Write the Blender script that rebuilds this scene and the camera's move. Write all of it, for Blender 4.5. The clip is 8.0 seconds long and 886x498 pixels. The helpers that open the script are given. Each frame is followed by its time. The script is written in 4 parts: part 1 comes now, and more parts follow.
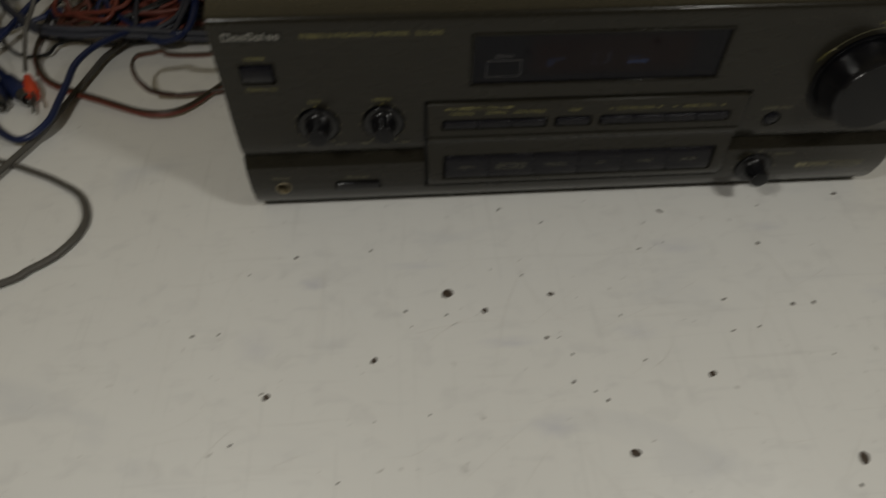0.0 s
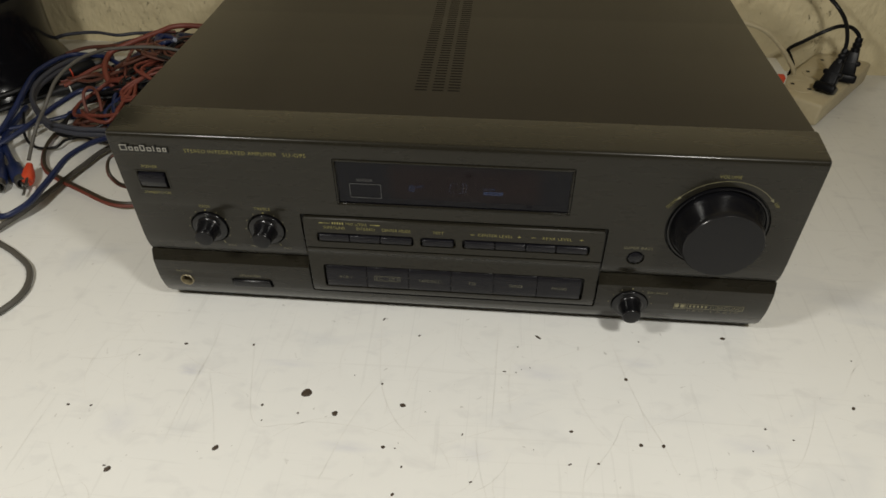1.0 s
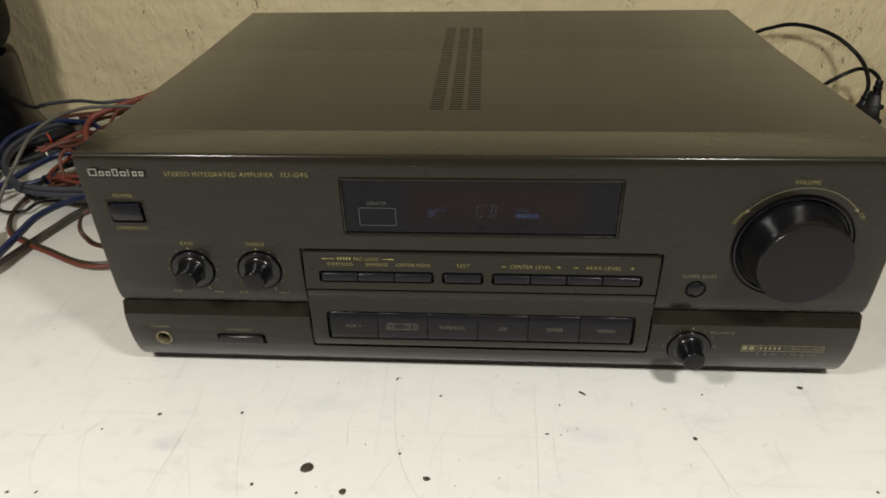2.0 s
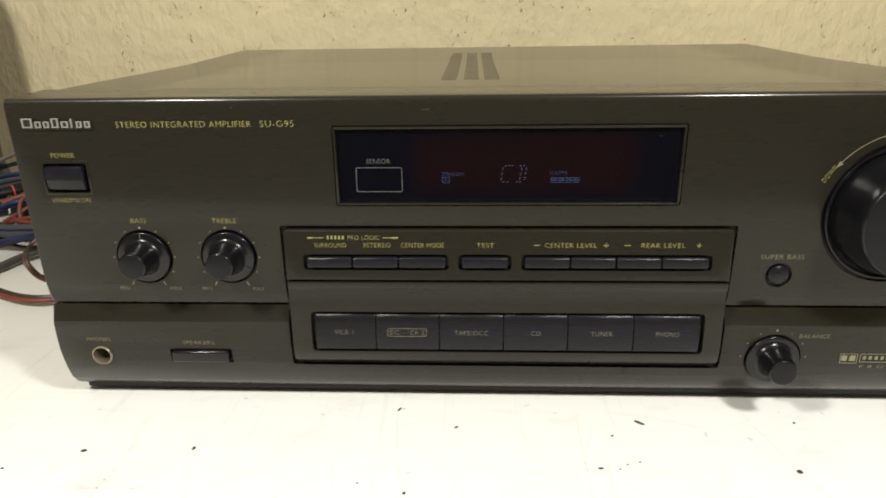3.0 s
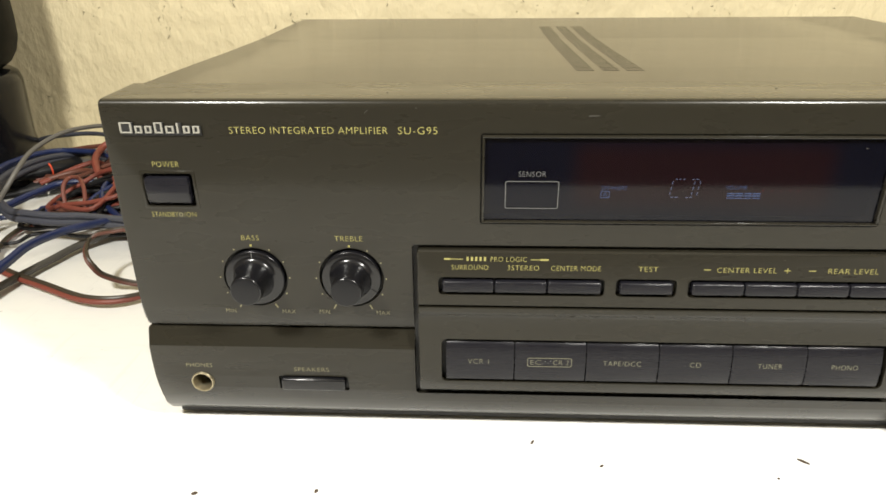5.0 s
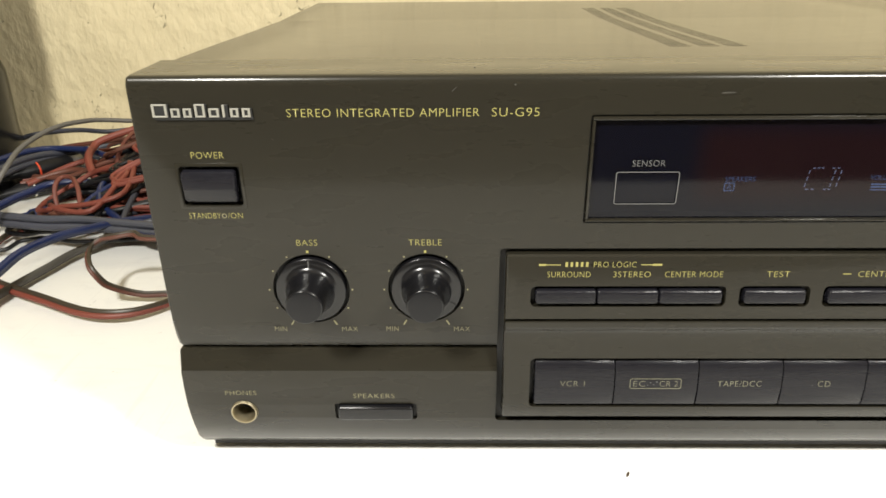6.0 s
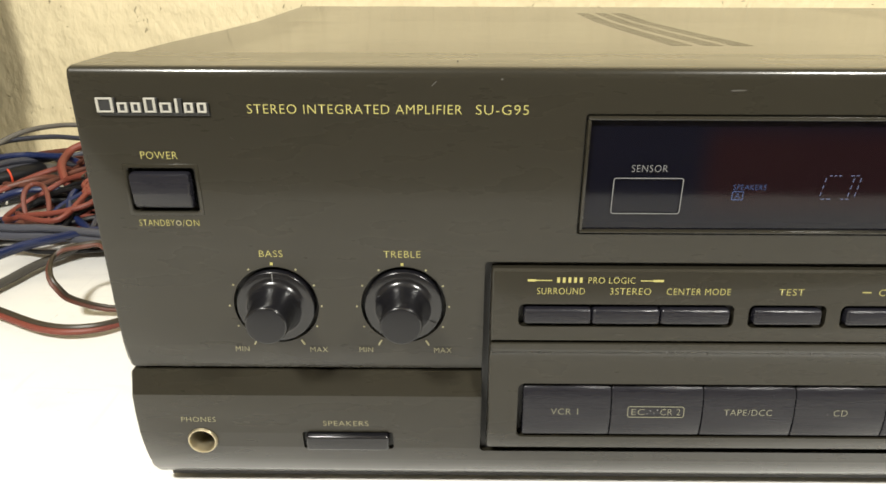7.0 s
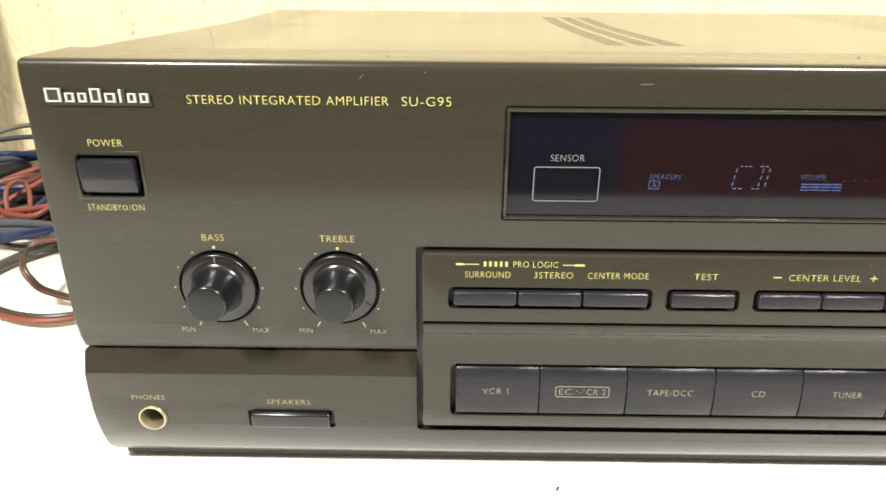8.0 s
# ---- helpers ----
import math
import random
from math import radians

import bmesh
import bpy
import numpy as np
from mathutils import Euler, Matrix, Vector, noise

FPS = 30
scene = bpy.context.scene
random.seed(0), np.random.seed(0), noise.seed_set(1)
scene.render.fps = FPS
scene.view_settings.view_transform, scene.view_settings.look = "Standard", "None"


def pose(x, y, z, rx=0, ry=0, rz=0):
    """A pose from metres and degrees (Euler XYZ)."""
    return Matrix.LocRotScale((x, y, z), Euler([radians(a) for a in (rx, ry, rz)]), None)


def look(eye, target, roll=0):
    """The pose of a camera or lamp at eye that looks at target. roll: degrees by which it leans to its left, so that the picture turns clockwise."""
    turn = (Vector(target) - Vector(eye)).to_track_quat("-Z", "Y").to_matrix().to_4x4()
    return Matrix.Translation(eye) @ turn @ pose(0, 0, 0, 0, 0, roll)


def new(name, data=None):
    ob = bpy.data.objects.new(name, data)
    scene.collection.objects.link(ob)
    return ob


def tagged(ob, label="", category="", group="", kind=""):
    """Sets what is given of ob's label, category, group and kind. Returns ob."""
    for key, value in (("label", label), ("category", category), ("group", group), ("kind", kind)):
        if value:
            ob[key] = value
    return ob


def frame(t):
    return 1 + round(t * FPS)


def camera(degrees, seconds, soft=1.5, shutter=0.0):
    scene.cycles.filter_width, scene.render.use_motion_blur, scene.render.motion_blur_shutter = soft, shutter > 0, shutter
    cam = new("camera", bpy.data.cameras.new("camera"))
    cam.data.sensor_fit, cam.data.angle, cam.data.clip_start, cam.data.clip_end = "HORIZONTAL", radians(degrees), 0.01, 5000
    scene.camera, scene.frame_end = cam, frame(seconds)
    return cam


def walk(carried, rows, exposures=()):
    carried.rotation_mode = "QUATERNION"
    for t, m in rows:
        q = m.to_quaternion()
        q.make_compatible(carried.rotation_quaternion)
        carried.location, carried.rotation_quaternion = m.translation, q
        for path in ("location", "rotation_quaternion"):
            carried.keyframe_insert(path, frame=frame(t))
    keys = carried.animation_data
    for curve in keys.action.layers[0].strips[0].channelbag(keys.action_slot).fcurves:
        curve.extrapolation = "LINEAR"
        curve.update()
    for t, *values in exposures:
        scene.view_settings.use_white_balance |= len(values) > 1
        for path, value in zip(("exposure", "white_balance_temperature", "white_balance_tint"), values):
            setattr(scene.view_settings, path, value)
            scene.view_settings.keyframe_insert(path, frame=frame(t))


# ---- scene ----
cam = camera(67.75, 8.0, 1.6, 0.22)
# seconds, eye, target, roll; metres
PATH = [
    (0, (-0.1153, -0.3155, 0.3345), (-0.0933, -0.0600, 0.0275), 1.09),
    (0.1, (-0.0896, -0.3182, 0.3414), (-0.0585, -0.0500, 0.0462), 1.12),
    (0.2, (-0.0654, -0.3162, 0.3501), (-0.0303, -0.0423, 0.0607), 0.54),
    (0.3, (-0.0431, -0.3166, 0.3563), (-0.0071, -0.0355, 0.0741), 0.08),
    (0.5, (-0.0070, -0.3193, 0.3654), (0.0192, -0.0260, 0.0947), 0.18),
    (0.7, (0.0136, -0.3254, 0.3634), (0.0131, -0.0260, 0.0982), -0.17),
    (1, (0.0248, -0.3311, 0.3565), (-0.0041, -0.0303, 0.0945), -0.54),
    (1.5, (0.0130, -0.3323, 0.3485), (-0.0127, -0.0222, 0.0972), 0.38),
    (1.7, (0.0050, -0.3248, 0.3312), (-0.0205, -0.0074, 0.0891), -0.47),
    (2.8, (-0.0046, -0.2708, 0.1822), (-0.0267, 0.1068, 0.0521), -1.43),
    (3, (-0.0148, -0.2746, 0.1824), (-0.0336, 0.1003, 0.0442), -0.89),
    (3.5, (-0.0532, -0.2722, 0.1900), (-0.0655, 0.0983, 0.0396), -1.67),
    (4, (-0.0816, -0.2529, 0.2038), (-0.0895, 0.1202, 0.0599), -1.38),
    (4.5, (-0.0726, -0.2481, 0.2026), (-0.0857, 0.1202, 0.0471), -0.21),
    (5, (-0.0773, -0.2345, 0.1949), (-0.0954, 0.1305, 0.0322), -0.57),
    (5.2, (-0.0908, -0.2285, 0.1915), (-0.1072, 0.1363, 0.0284), -0.59),
    (6.3, (-0.1172, -0.1880, 0.1745), (-0.1216, 0.1775, 0.0120), -0.45),
    (6.5, (-0.1166, -0.1828, 0.1711), (-0.1210, 0.1831, 0.0095), -0.43),
    (7, (-0.1126, -0.1794, 0.1715), (-0.1147, 0.1894, 0.0166), 0.18),
    (7.5, (-0.1052, -0.1830, 0.1707), (-0.1074, 0.1868, 0.0185), 0.37),
    (8, (-0.0911, -0.1920, 0.1695), (-0.0939, 0.1785, 0.0186), 0.46),
]
EXPOSURES = [(0.0, -1.95), (0.5, -1.4), (1.0, -0.9), (1.7, -0.62), (2.8, -0.05), (3.5, 0.37), (4.0, 0.56), (4.5, 0.72), (5.2, 0.70), (6.5, 0.72), (7.0, 0.92), (7.5, 1.25), (8.0, 1.55)]
walk(cam, [(t, look(eye, target, roll)) for t, eye, target, roll in PATH], EXPOSURES)

# ---- light: two warm bench lamps over the front of the bench, a dim room behind ----
world = bpy.data.worlds.new("world")
scene.world = world
world.use_nodes = True
world.node_tree.nodes["Background"].inputs["Color"].default_value = (1.0, 0.85, 0.65, 1)
world.node_tree.nodes["Background"].inputs["Strength"].default_value = 0.02


def bench_lamp(x, y, z, watts, radius):
    data = bpy.data.lights.new("bench_lamp", "POINT")
    data.energy, data.shadow_soft_size, data.color = watts, radius, (1.0, 0.98, 0.905)
    ob = new("bench_lamp", data)
    ob.location = (x, y, z)
    return ob


bench_lamp(-0.36, -0.31, 0.55, 15.6, 0.04)
bench_lamp(0.28, -0.31, 0.55, 15.2, 0.04)

# ---- materials ----
DM = 0.1  # fitted numbers of the bench top are in decimetres


def material(name, color, rough=0.5, metal=0.0, other=None, amount=0.5, scale=8.0, fine=90.0, bump=0.0, bump_scale=200.0,
             rough_var=0.08, coat=0.0, specular=0.5, stretch=(1, 1, 1), emit=0.0, by_object=False):
    """Two-scale noise between two base colours, varied roughness and fine relief, in object space (metres)."""
    m = bpy.data.materials.new(name)
    m.use_nodes = True
    nt = m.node_tree
    b = nt.nodes["Principled BSDF"]
    other = other or tuple(c * 0.72 for c in color)
    tc = nt.nodes.new("ShaderNodeTexCoord")
    mp = nt.nodes.new("ShaderNodeMapping")
    mp.inputs["Scale"].default_value = stretch
    nt.links.new(tc.outputs["Object"], mp.inputs["Vector"])

    def tex(s, detail=4.0):
        n = nt.nodes.new("ShaderNodeTexNoise")
        n.inputs["Scale"].default_value, n.inputs["Detail"].default_value = s, detail
        nt.links.new(mp.outputs["Vector"], n.inputs["Vector"])
        return n.outputs["Fac"]

    def maths(op, a, c):
        n = nt.nodes.new("ShaderNodeMath")
        n.operation = op
        for k, v in enumerate((a, c)):
            if isinstance(v, (int, float)):
                n.inputs[k].default_value = v
            else:
                nt.links.new(v, n.inputs[k])
        return n.outputs[0]

    big, small = tex(scale), tex(fine)
    fac = maths("MULTIPLY", maths("ADD", maths("MULTIPLY", big, 0.65), maths("MULTIPLY", small, 0.35)), amount * 2)
    if by_object:
        info = nt.nodes.new("ShaderNodeObjectInfo")
        fac = maths("ADD", fac, maths("MULTIPLY", info.outputs["Random"], 0.5))
    mix = nt.nodes.new("ShaderNodeMix")
    mix.data_type = "RGBA"
    mix.inputs[6].default_value, mix.inputs[7].default_value = (*color, 1), (*other, 1)
    nt.links.new(fac, mix.inputs[0])
    nt.links.new(mix.outputs[2], b.inputs["Base Color"])
    nt.links.new(maths("ADD", maths("MULTIPLY", small, rough_var * 2), rough - rough_var), b.inputs["Roughness"])
    b.inputs["Metallic"].default_value = metal
    b.inputs["Specular IOR Level"].default_value = specular
    b.inputs["Coat Weight"].default_value, b.inputs["Coat Roughness"].default_value = coat, 0.09
    if emit:
        b.inputs["Emission Color"].default_value, b.inputs["Emission Strength"].default_value = (*color, 1), emit
    if bump:
        bp = nt.nodes.new("ShaderNodeBump")
        bp.inputs["Strength"].default_value, bp.inputs["Distance"].default_value = bump, 0.0006
        nt.links.new(tex(bump_scale, 6.0), bp.inputs["Height"])
        nt.links.new(bp.outputs["Normal"], b.inputs["Normal"])
    return m


def plaster_material():
    """Cream-painted rough plaster: soft trowel waves, and scattered torn pits with their shade painted in darker."""
    m = material("cream_plaster", (0.67, 0.58, 0.37), 0.75, other=(0.58, 0.495, 0.31), scale=6.0, fine=45.0, amount=0.6)
    nt = m.node_tree
    b = nt.nodes["Principled BSDF"]
    base = b.inputs["Base Color"].links[0].from_socket
    tc = nt.nodes["Texture Coordinate"]
    pit = nt.nodes.new("ShaderNodeTexNoise")
    pit.inputs["Scale"].default_value, pit.inputs["Detail"].default_value, pit.inputs["Distortion"].default_value = 300.0, 3.0, 1.2
    area = nt.nodes.new("ShaderNodeTexNoise")
    area.inputs["Scale"].default_value, area.inputs["Detail"].default_value = 22.0, 2.0
    wave = nt.nodes.new("ShaderNodeTexNoise")
    wave.inputs["Scale"].default_value, wave.inputs["Detail"].default_value = 90.0, 6.0
    grain = nt.nodes.new("ShaderNodeTexNoise")
    grain.inputs["Scale"].default_value, grain.inputs["Detail"].default_value = 210.0, 4.0
    tall = nt.nodes.new("ShaderNodeMapping")
    tall.inputs["Scale"].default_value = (1.0, 1.0, 0.6)
    nt.links.new(tc.outputs["Object"], tall.inputs["Vector"])
    for n in (pit, area, wave, grain):
        nt.links.new(tall.outputs["Vector"], n.inputs["Vector"])
    total = nt.nodes.new("ShaderNodeMath")
    total.operation = "MULTIPLY_ADD"
    total.inputs[1].default_value = 0.45
    nt.links.new(area.outputs["Fac"], total.inputs[0])
    nt.links.new(pit.outputs["Fac"], total.inputs[2])
    ramp = nt.nodes.new("ShaderNodeValToRGB")
    ramp.color_ramp.elements[0].position, ramp.color_ramp.elements[1].position = 0.94, 0.99
    nt.links.new(total.outputs[0], ramp.inputs["Fac"])
    mix = nt.nodes.new("ShaderNodeMix")
    mix.data_type = "RGBA"
    # darker cream put into the pits for the shade of their relief
    mix.inputs[7].default_value = (0.40, 0.34, 0.215, 1)
    nt.links.new(ramp.outputs["Color"], mix.inputs[0])
    nt.links.new(base, mix.inputs[6])
    nt.links.new(mix.outputs[2], b.inputs["Base Color"])
    height = nt.nodes.new("ShaderNodeMath")
    height.operation = "MULTIPLY_ADD"
    height.inputs[1].default_value = -0.8
    nt.links.new(ramp.outputs["Color"], height.inputs[0])
    rough = nt.nodes.new("ShaderNodeMath")
    rough.operation = "MULTIPLY_ADD"
    rough.inputs[1].default_value = 0.25
    nt.links.new(grain.outputs["Fac"], rough.inputs[0])
    nt.links.new(wave.outputs["Fac"], rough.inputs[2])
    nt.links.new(rough.outputs[0], height.inputs[2])
    bp = nt.nodes.new("ShaderNodeBump")
    bp.inputs["Strength"].default_value, bp.inputs["Distance"].default_value = 1.0, 0.0034
    nt.links.new(height.outputs[0], bp.inputs["Height"])
    nt.links.new(bp.outputs["Normal"], b.inputs["Normal"])
    return m


def bench_material():
    """Worn white paint: faint grey smears and thin hairline scratches."""
    m = material("worn_white_paint", (0.80, 0.795, 0.765), 0.42, other=(0.73, 0.72, 0.69), scale=5.0, fine=40.0, amount=0.55,
                 bump=0.05, bump_scale=300.0)
    nt = m.node_tree
    b = nt.nodes["Principled BSDF"]
    base = b.inputs["Base Color"].links[0].from_socket
    tc = nt.nodes["Texture Coordinate"]
    for scale, stretch, low, high, color, strength in (
            (9.0, (1, 2.2, 1), 0.58, 0.80, (0.52, 0.53, 0.56), 0.5),
            (30.0, (9, 0.35, 1), 0.62, 0.68, (0.42, 0.41, 0.39), 0.12),
            (26.0, (0.4, 8, 1), 0.63, 0.69, (0.45, 0.43, 0.40), 0.10),
            (150.0, (1, 1, 1), 0.69, 0.74, (0.36, 0.34, 0.31), 0.5),
            (55.0, (1, 1.6, 1), 0.55, 0.75, (0.58, 0.57, 0.56), 0.35)):
        mp = nt.nodes.new("ShaderNodeMapping")
        mp.inputs["Scale"].default_value = stretch
        mp.inputs["Rotation"].default_value = (0, 0, 0.35 if stretch[0] > 5 else -0.25 if stretch[1] > 5 else 0)
        n = nt.nodes.new("ShaderNodeTexNoise")
        n.inputs["Scale"].default_value, n.inputs["Detail"].default_value, n.inputs["Distortion"].default_value = scale, 4.0, 0.6
        ramp = nt.nodes.new("ShaderNodeValToRGB")
        ramp.color_ramp.elements[0].position, ramp.color_ramp.elements[1].position = low, high
        ramp.color_ramp.elements[1].color = (strength, strength, strength, 1)
        mix = nt.nodes.new("ShaderNodeMix")
        mix.data_type = "RGBA"
        mix.inputs[7].default_value = (*color, 1)
        nt.links.new(tc.outputs["Object"], mp.inputs["Vector"])
        nt.links.new(mp.outputs["Vector"], n.inputs["Vector"])
        nt.links.new(n.outputs["Fac"], ramp.inputs["Fac"])
        nt.links.new(ramp.outputs["Color"], mix.inputs[0])
        nt.links.new(base, mix.inputs[6])
        base = mix.outputs[2]
    for x, y, rx, ry, strength in ((-0.175, -0.061, 0.014, 0.008, 0.5), (0.064, -0.044, 0.03, 0.012, 0.3), (-0.057, -0.111, 0.028, 0.007, 0.35),
                                   (0.021, -0.108, 0.02, 0.012, 0.25), (-0.206, -0.104, 0.02, 0.02, 0.25), (-0.11, -0.05, 0.03, 0.006, 0.25),
                                   (0.19, -0.09, 0.03, 0.01, 0.25), (-0.04, -0.165, 0.02, 0.012, 0.4), (0.13, -0.03, 0.02, 0.008, 0.25)):
        mp = nt.nodes.new("ShaderNodeMapping")
        mp.vector_type = "TEXTURE"
        mp.inputs["Location"].default_value, mp.inputs["Scale"].default_value = (x, y, 0.9), (rx, ry, 1)
        warp = nt.nodes.new("ShaderNodeTexNoise")
        warp.inputs["Scale"].default_value, warp.inputs["Detail"].default_value = 1.6, 5.0
        blot = nt.nodes.new("ShaderNodeTexGradient")
        blot.gradient_type = "SPHERICAL"
        both = nt.nodes.new("ShaderNodeMath")
        both.operation = "MULTIPLY"
        ramp = nt.nodes.new("ShaderNodeValToRGB")
        ramp.color_ramp.elements[0].position, ramp.color_ramp.elements[1].position = 0.12, 0.5
        ramp.color_ramp.elements[1].color = (strength, strength, strength, 1)
        mix = nt.nodes.new("ShaderNodeMix")
        mix.data_type = "RGBA"
        mix.inputs[7].default_value = (0.50, 0.50, 0.57, 1)
        nt.links.new(tc.outputs["Object"], mp.inputs["Vector"])
        nt.links.new(mp.outputs["Vector"], warp.inputs["Vector"])
        nt.links.new(mp.outputs["Vector"], blot.inputs["Vector"])
        nt.links.new(blot.outputs["Fac"], both.inputs[0])
        nt.links.new(warp.outputs["Fac"], both.inputs[1])
        nt.links.new(both.outputs[0], ramp.inputs["Fac"])
        nt.links.new(ramp.outputs["Color"], mix.inputs[0])
        nt.links.new(base, mix.inputs[6])
        base = mix.outputs[2]
    nt.links.new(base, b.inputs["Base Color"])
    return m


def smoked_glass():
    """A thin smoked pane, dark blue with a dark red middle: barely clear, with a mirror gloss by its angle."""
    m = bpy.data.materials.new("smoked_display_glass")
    m.use_nodes = True
    nt = m.node_tree
    nt.nodes.remove(nt.nodes["Principled BSDF"])
    tc = nt.nodes.new("ShaderNodeTexCoord")
    xyz = nt.nodes.new("ShaderNodeSeparateXYZ")
    nt.links.new(tc.outputs["Object"], xyz.inputs[0])
    area = None
    for axis, low, high, soft in (("X", -0.0398, 0.0525, 0.005), ("Z", 0.1085, 0.1315, 0.005)):
        for start, end in ((low - soft, low + soft), (high + soft, high - soft)):
            edge = nt.nodes.new("ShaderNodeMapRange")
            edge.interpolation_type = "SMOOTHSTEP"
            edge.inputs["From Min"].default_value, edge.inputs["From Max"].default_value = min(start, end), max(start, end)
            edge.inputs["To Min"].default_value, edge.inputs["To Max"].default_value = (0, 1) if start < end else (1, 0)
            nt.links.new(xyz.outputs[axis], edge.inputs["Value"])
            if area is None:
                area = edge.outputs[0]
                continue
            both = nt.nodes.new("ShaderNodeMath")
            both.operation = "MULTIPLY"
            nt.links.new(area, both.inputs[0])
            nt.links.new(edge.outputs[0], both.inputs[1])
            area = both.outputs[0]
    tint = nt.nodes.new("ShaderNodeMix")
    tint.data_type = "RGBA"
    tint.inputs[6].default_value, tint.inputs[7].default_value = (0.0040, 0.0042, 0.0092, 1), (0.0118, 0.0045, 0.0062, 1)
    nt.links.new(area, tint.inputs[0])
    body = nt.nodes.new("ShaderNodeBsdfDiffuse")
    nt.links.new(tint.outputs[2], body.inputs["Color"])
    clear = nt.nodes.new("ShaderNodeBsdfTransparent")
    clear.inputs["Color"].default_value = (0.075, 0.075, 0.08, 1)
    pane = nt.nodes.new("ShaderNodeMixShader")
    pane.inputs["Fac"].default_value = 0.5
    nt.links.new(clear.outputs[0], pane.inputs[1])
    nt.links.new(body.outputs[0], pane.inputs[2])
    gloss = nt.nodes.new("ShaderNodeBsdfGlossy")
    gloss.inputs["Roughness"].default_value = 0.06
    fresnel = nt.nodes.new("ShaderNodeFresnel")
    fresnel.inputs["IOR"].default_value = 1.35
    mix = nt.nodes.new("ShaderNodeMixShader")
    nt.links.new(fresnel.outputs["Fac"], mix.inputs["Fac"])
    nt.links.new(pane.outputs[0], mix.inputs[1])
    nt.links.new(gloss.outputs[0], mix.inputs[2])
    nt.links.new(mix.outputs[0], nt.nodes["Material Output"].inputs["Surface"])
    return m


GLASS = smoked_glass()
PLASTER = plaster_material()
BENCH = bench_material()
ROOM = material("cream_room_paint", (0.52, 0.47, 0.38), 0.8, scale=2.0, fine=30.0, bump=0.2, bump_scale=60.0)
FLOOR = material("brown_floor", (0.13, 0.10, 0.075), 0.6, scale=3.0, fine=25.0)
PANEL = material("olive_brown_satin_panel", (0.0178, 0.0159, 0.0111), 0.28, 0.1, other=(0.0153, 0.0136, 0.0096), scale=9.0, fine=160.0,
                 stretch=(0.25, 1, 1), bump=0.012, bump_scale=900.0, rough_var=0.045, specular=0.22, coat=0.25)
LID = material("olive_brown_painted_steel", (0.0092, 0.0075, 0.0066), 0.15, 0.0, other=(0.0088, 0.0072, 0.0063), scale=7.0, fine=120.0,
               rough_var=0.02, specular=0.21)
CHASSIS = material("black_steel_chassis", (0.012, 0.011, 0.010), 0.5, 0.3)
BUTTON = material("blue_black_satin_plastic", (0.0086, 0.0083, 0.0112), 0.27, other=(0.0070, 0.0068, 0.0094), scale=30.0, fine=200.0, rough_var=0.06, specular=0.30, stretch=(0.10, 1, 1.6),
                  bump=0.2, bump_scale=2600.0)
KNOB = material("glossy_black_plastic", (0.0052, 0.0051, 0.0062), 0.22, other=(0.0042, 0.0042, 0.0052), scale=25.0, fine=150.0, rough_var=0.04, specular=0.45)
KNOB_FACE = material("matt_black_knob_face", (0.0068, 0.0068, 0.008), 0.34, other=(0.0058, 0.0058, 0.007), scale=40.0, fine=260.0, specular=0.26)
GAP = material("black_gap", (0.006, 0.006, 0.006), 0.6)
GOLD_PRINT = material("yellow_gold_print", (0.31, 0.28, 0.088), 0.5, other=(0.27, 0.242, 0.077), fine=300.0)
GREY_PRINT = material("pale_grey_print", (0.13, 0.13, 0.127), 0.5, other=(0.10, 0.10, 0.097), fine=300.0)
DULL_PRINT = material("dull_grey_gold_print", (0.25, 0.23, 0.13), 0.5, other=(0.19, 0.175, 0.10), fine=300.0)
KEY_PRINT = material("pale_olive_print", (0.175, 0.17, 0.115), 0.5, other=(0.14, 0.135, 0.09), fine=300.0)
SILVER = material("bright_silver_emblem", (0.27, 0.26, 0.225), 0.45, 0.0, scale=40.0, fine=200.0)
BRASS = material("pale_gold_socket_rim", (0.46, 0.40, 0.27), 0.36, 0.9, scale=60.0, fine=200.0)
FILTER = material("black_display_backing", (0.0015, 0.0015, 0.0022), 0.6, specular=0.03)
GLOW_BLUE = material("pale_blue_fluorescent_segments", (0.035, 0.068, 0.14), 0.4, emit=22.0)
GLOW_GREY = material("dim_grey_segments", (0.055, 0.068, 0.10), 0.4, emit=34.0)
GLOW_RED = material("dim_red_segments", (0.08, 0.007, 0.007), 0.4, emit=15.0)
BURN = material("brown_black_burn", (0.085, 0.055, 0.033), 0.6, other=(0.018, 0.014, 0.011), scale=300.0, fine=900.0)
SCRATCH = material("grey_scratch", (0.56, 0.54, 0.51), 0.7, other=(0.75, 0.735, 0.70), scale=60.0, fine=300.0, amount=0.85)
DUST = material("pale_scuff", (0.055, 0.051, 0.043), 0.6, other=(0.04, 0.037, 0.031), fine=400.0)
BLUE = material("blue_cable_sheath", (0.009, 0.018, 0.072), 0.38, other=(0.007, 0.014, 0.053), fine=120.0)
RED = material("red_cable_sheath", (0.20, 0.043, 0.026), 0.55, other=(0.12, 0.030, 0.020), fine=120.0)
RUSSET = material("russet_cable_sheath", (0.15, 0.042, 0.027), 0.55, other=(0.095, 0.028, 0.02), fine=120.0)
BROWN = material("brown_cable_sheath", (0.12, 0.038, 0.022), 0.55, other=(0.07, 0.025, 0.016), fine=120.0)
GREY = material("blue_grey_cable_sheath", (0.042, 0.044, 0.058), 0.52, other=(0.032, 0.034, 0.046), fine=120.0)
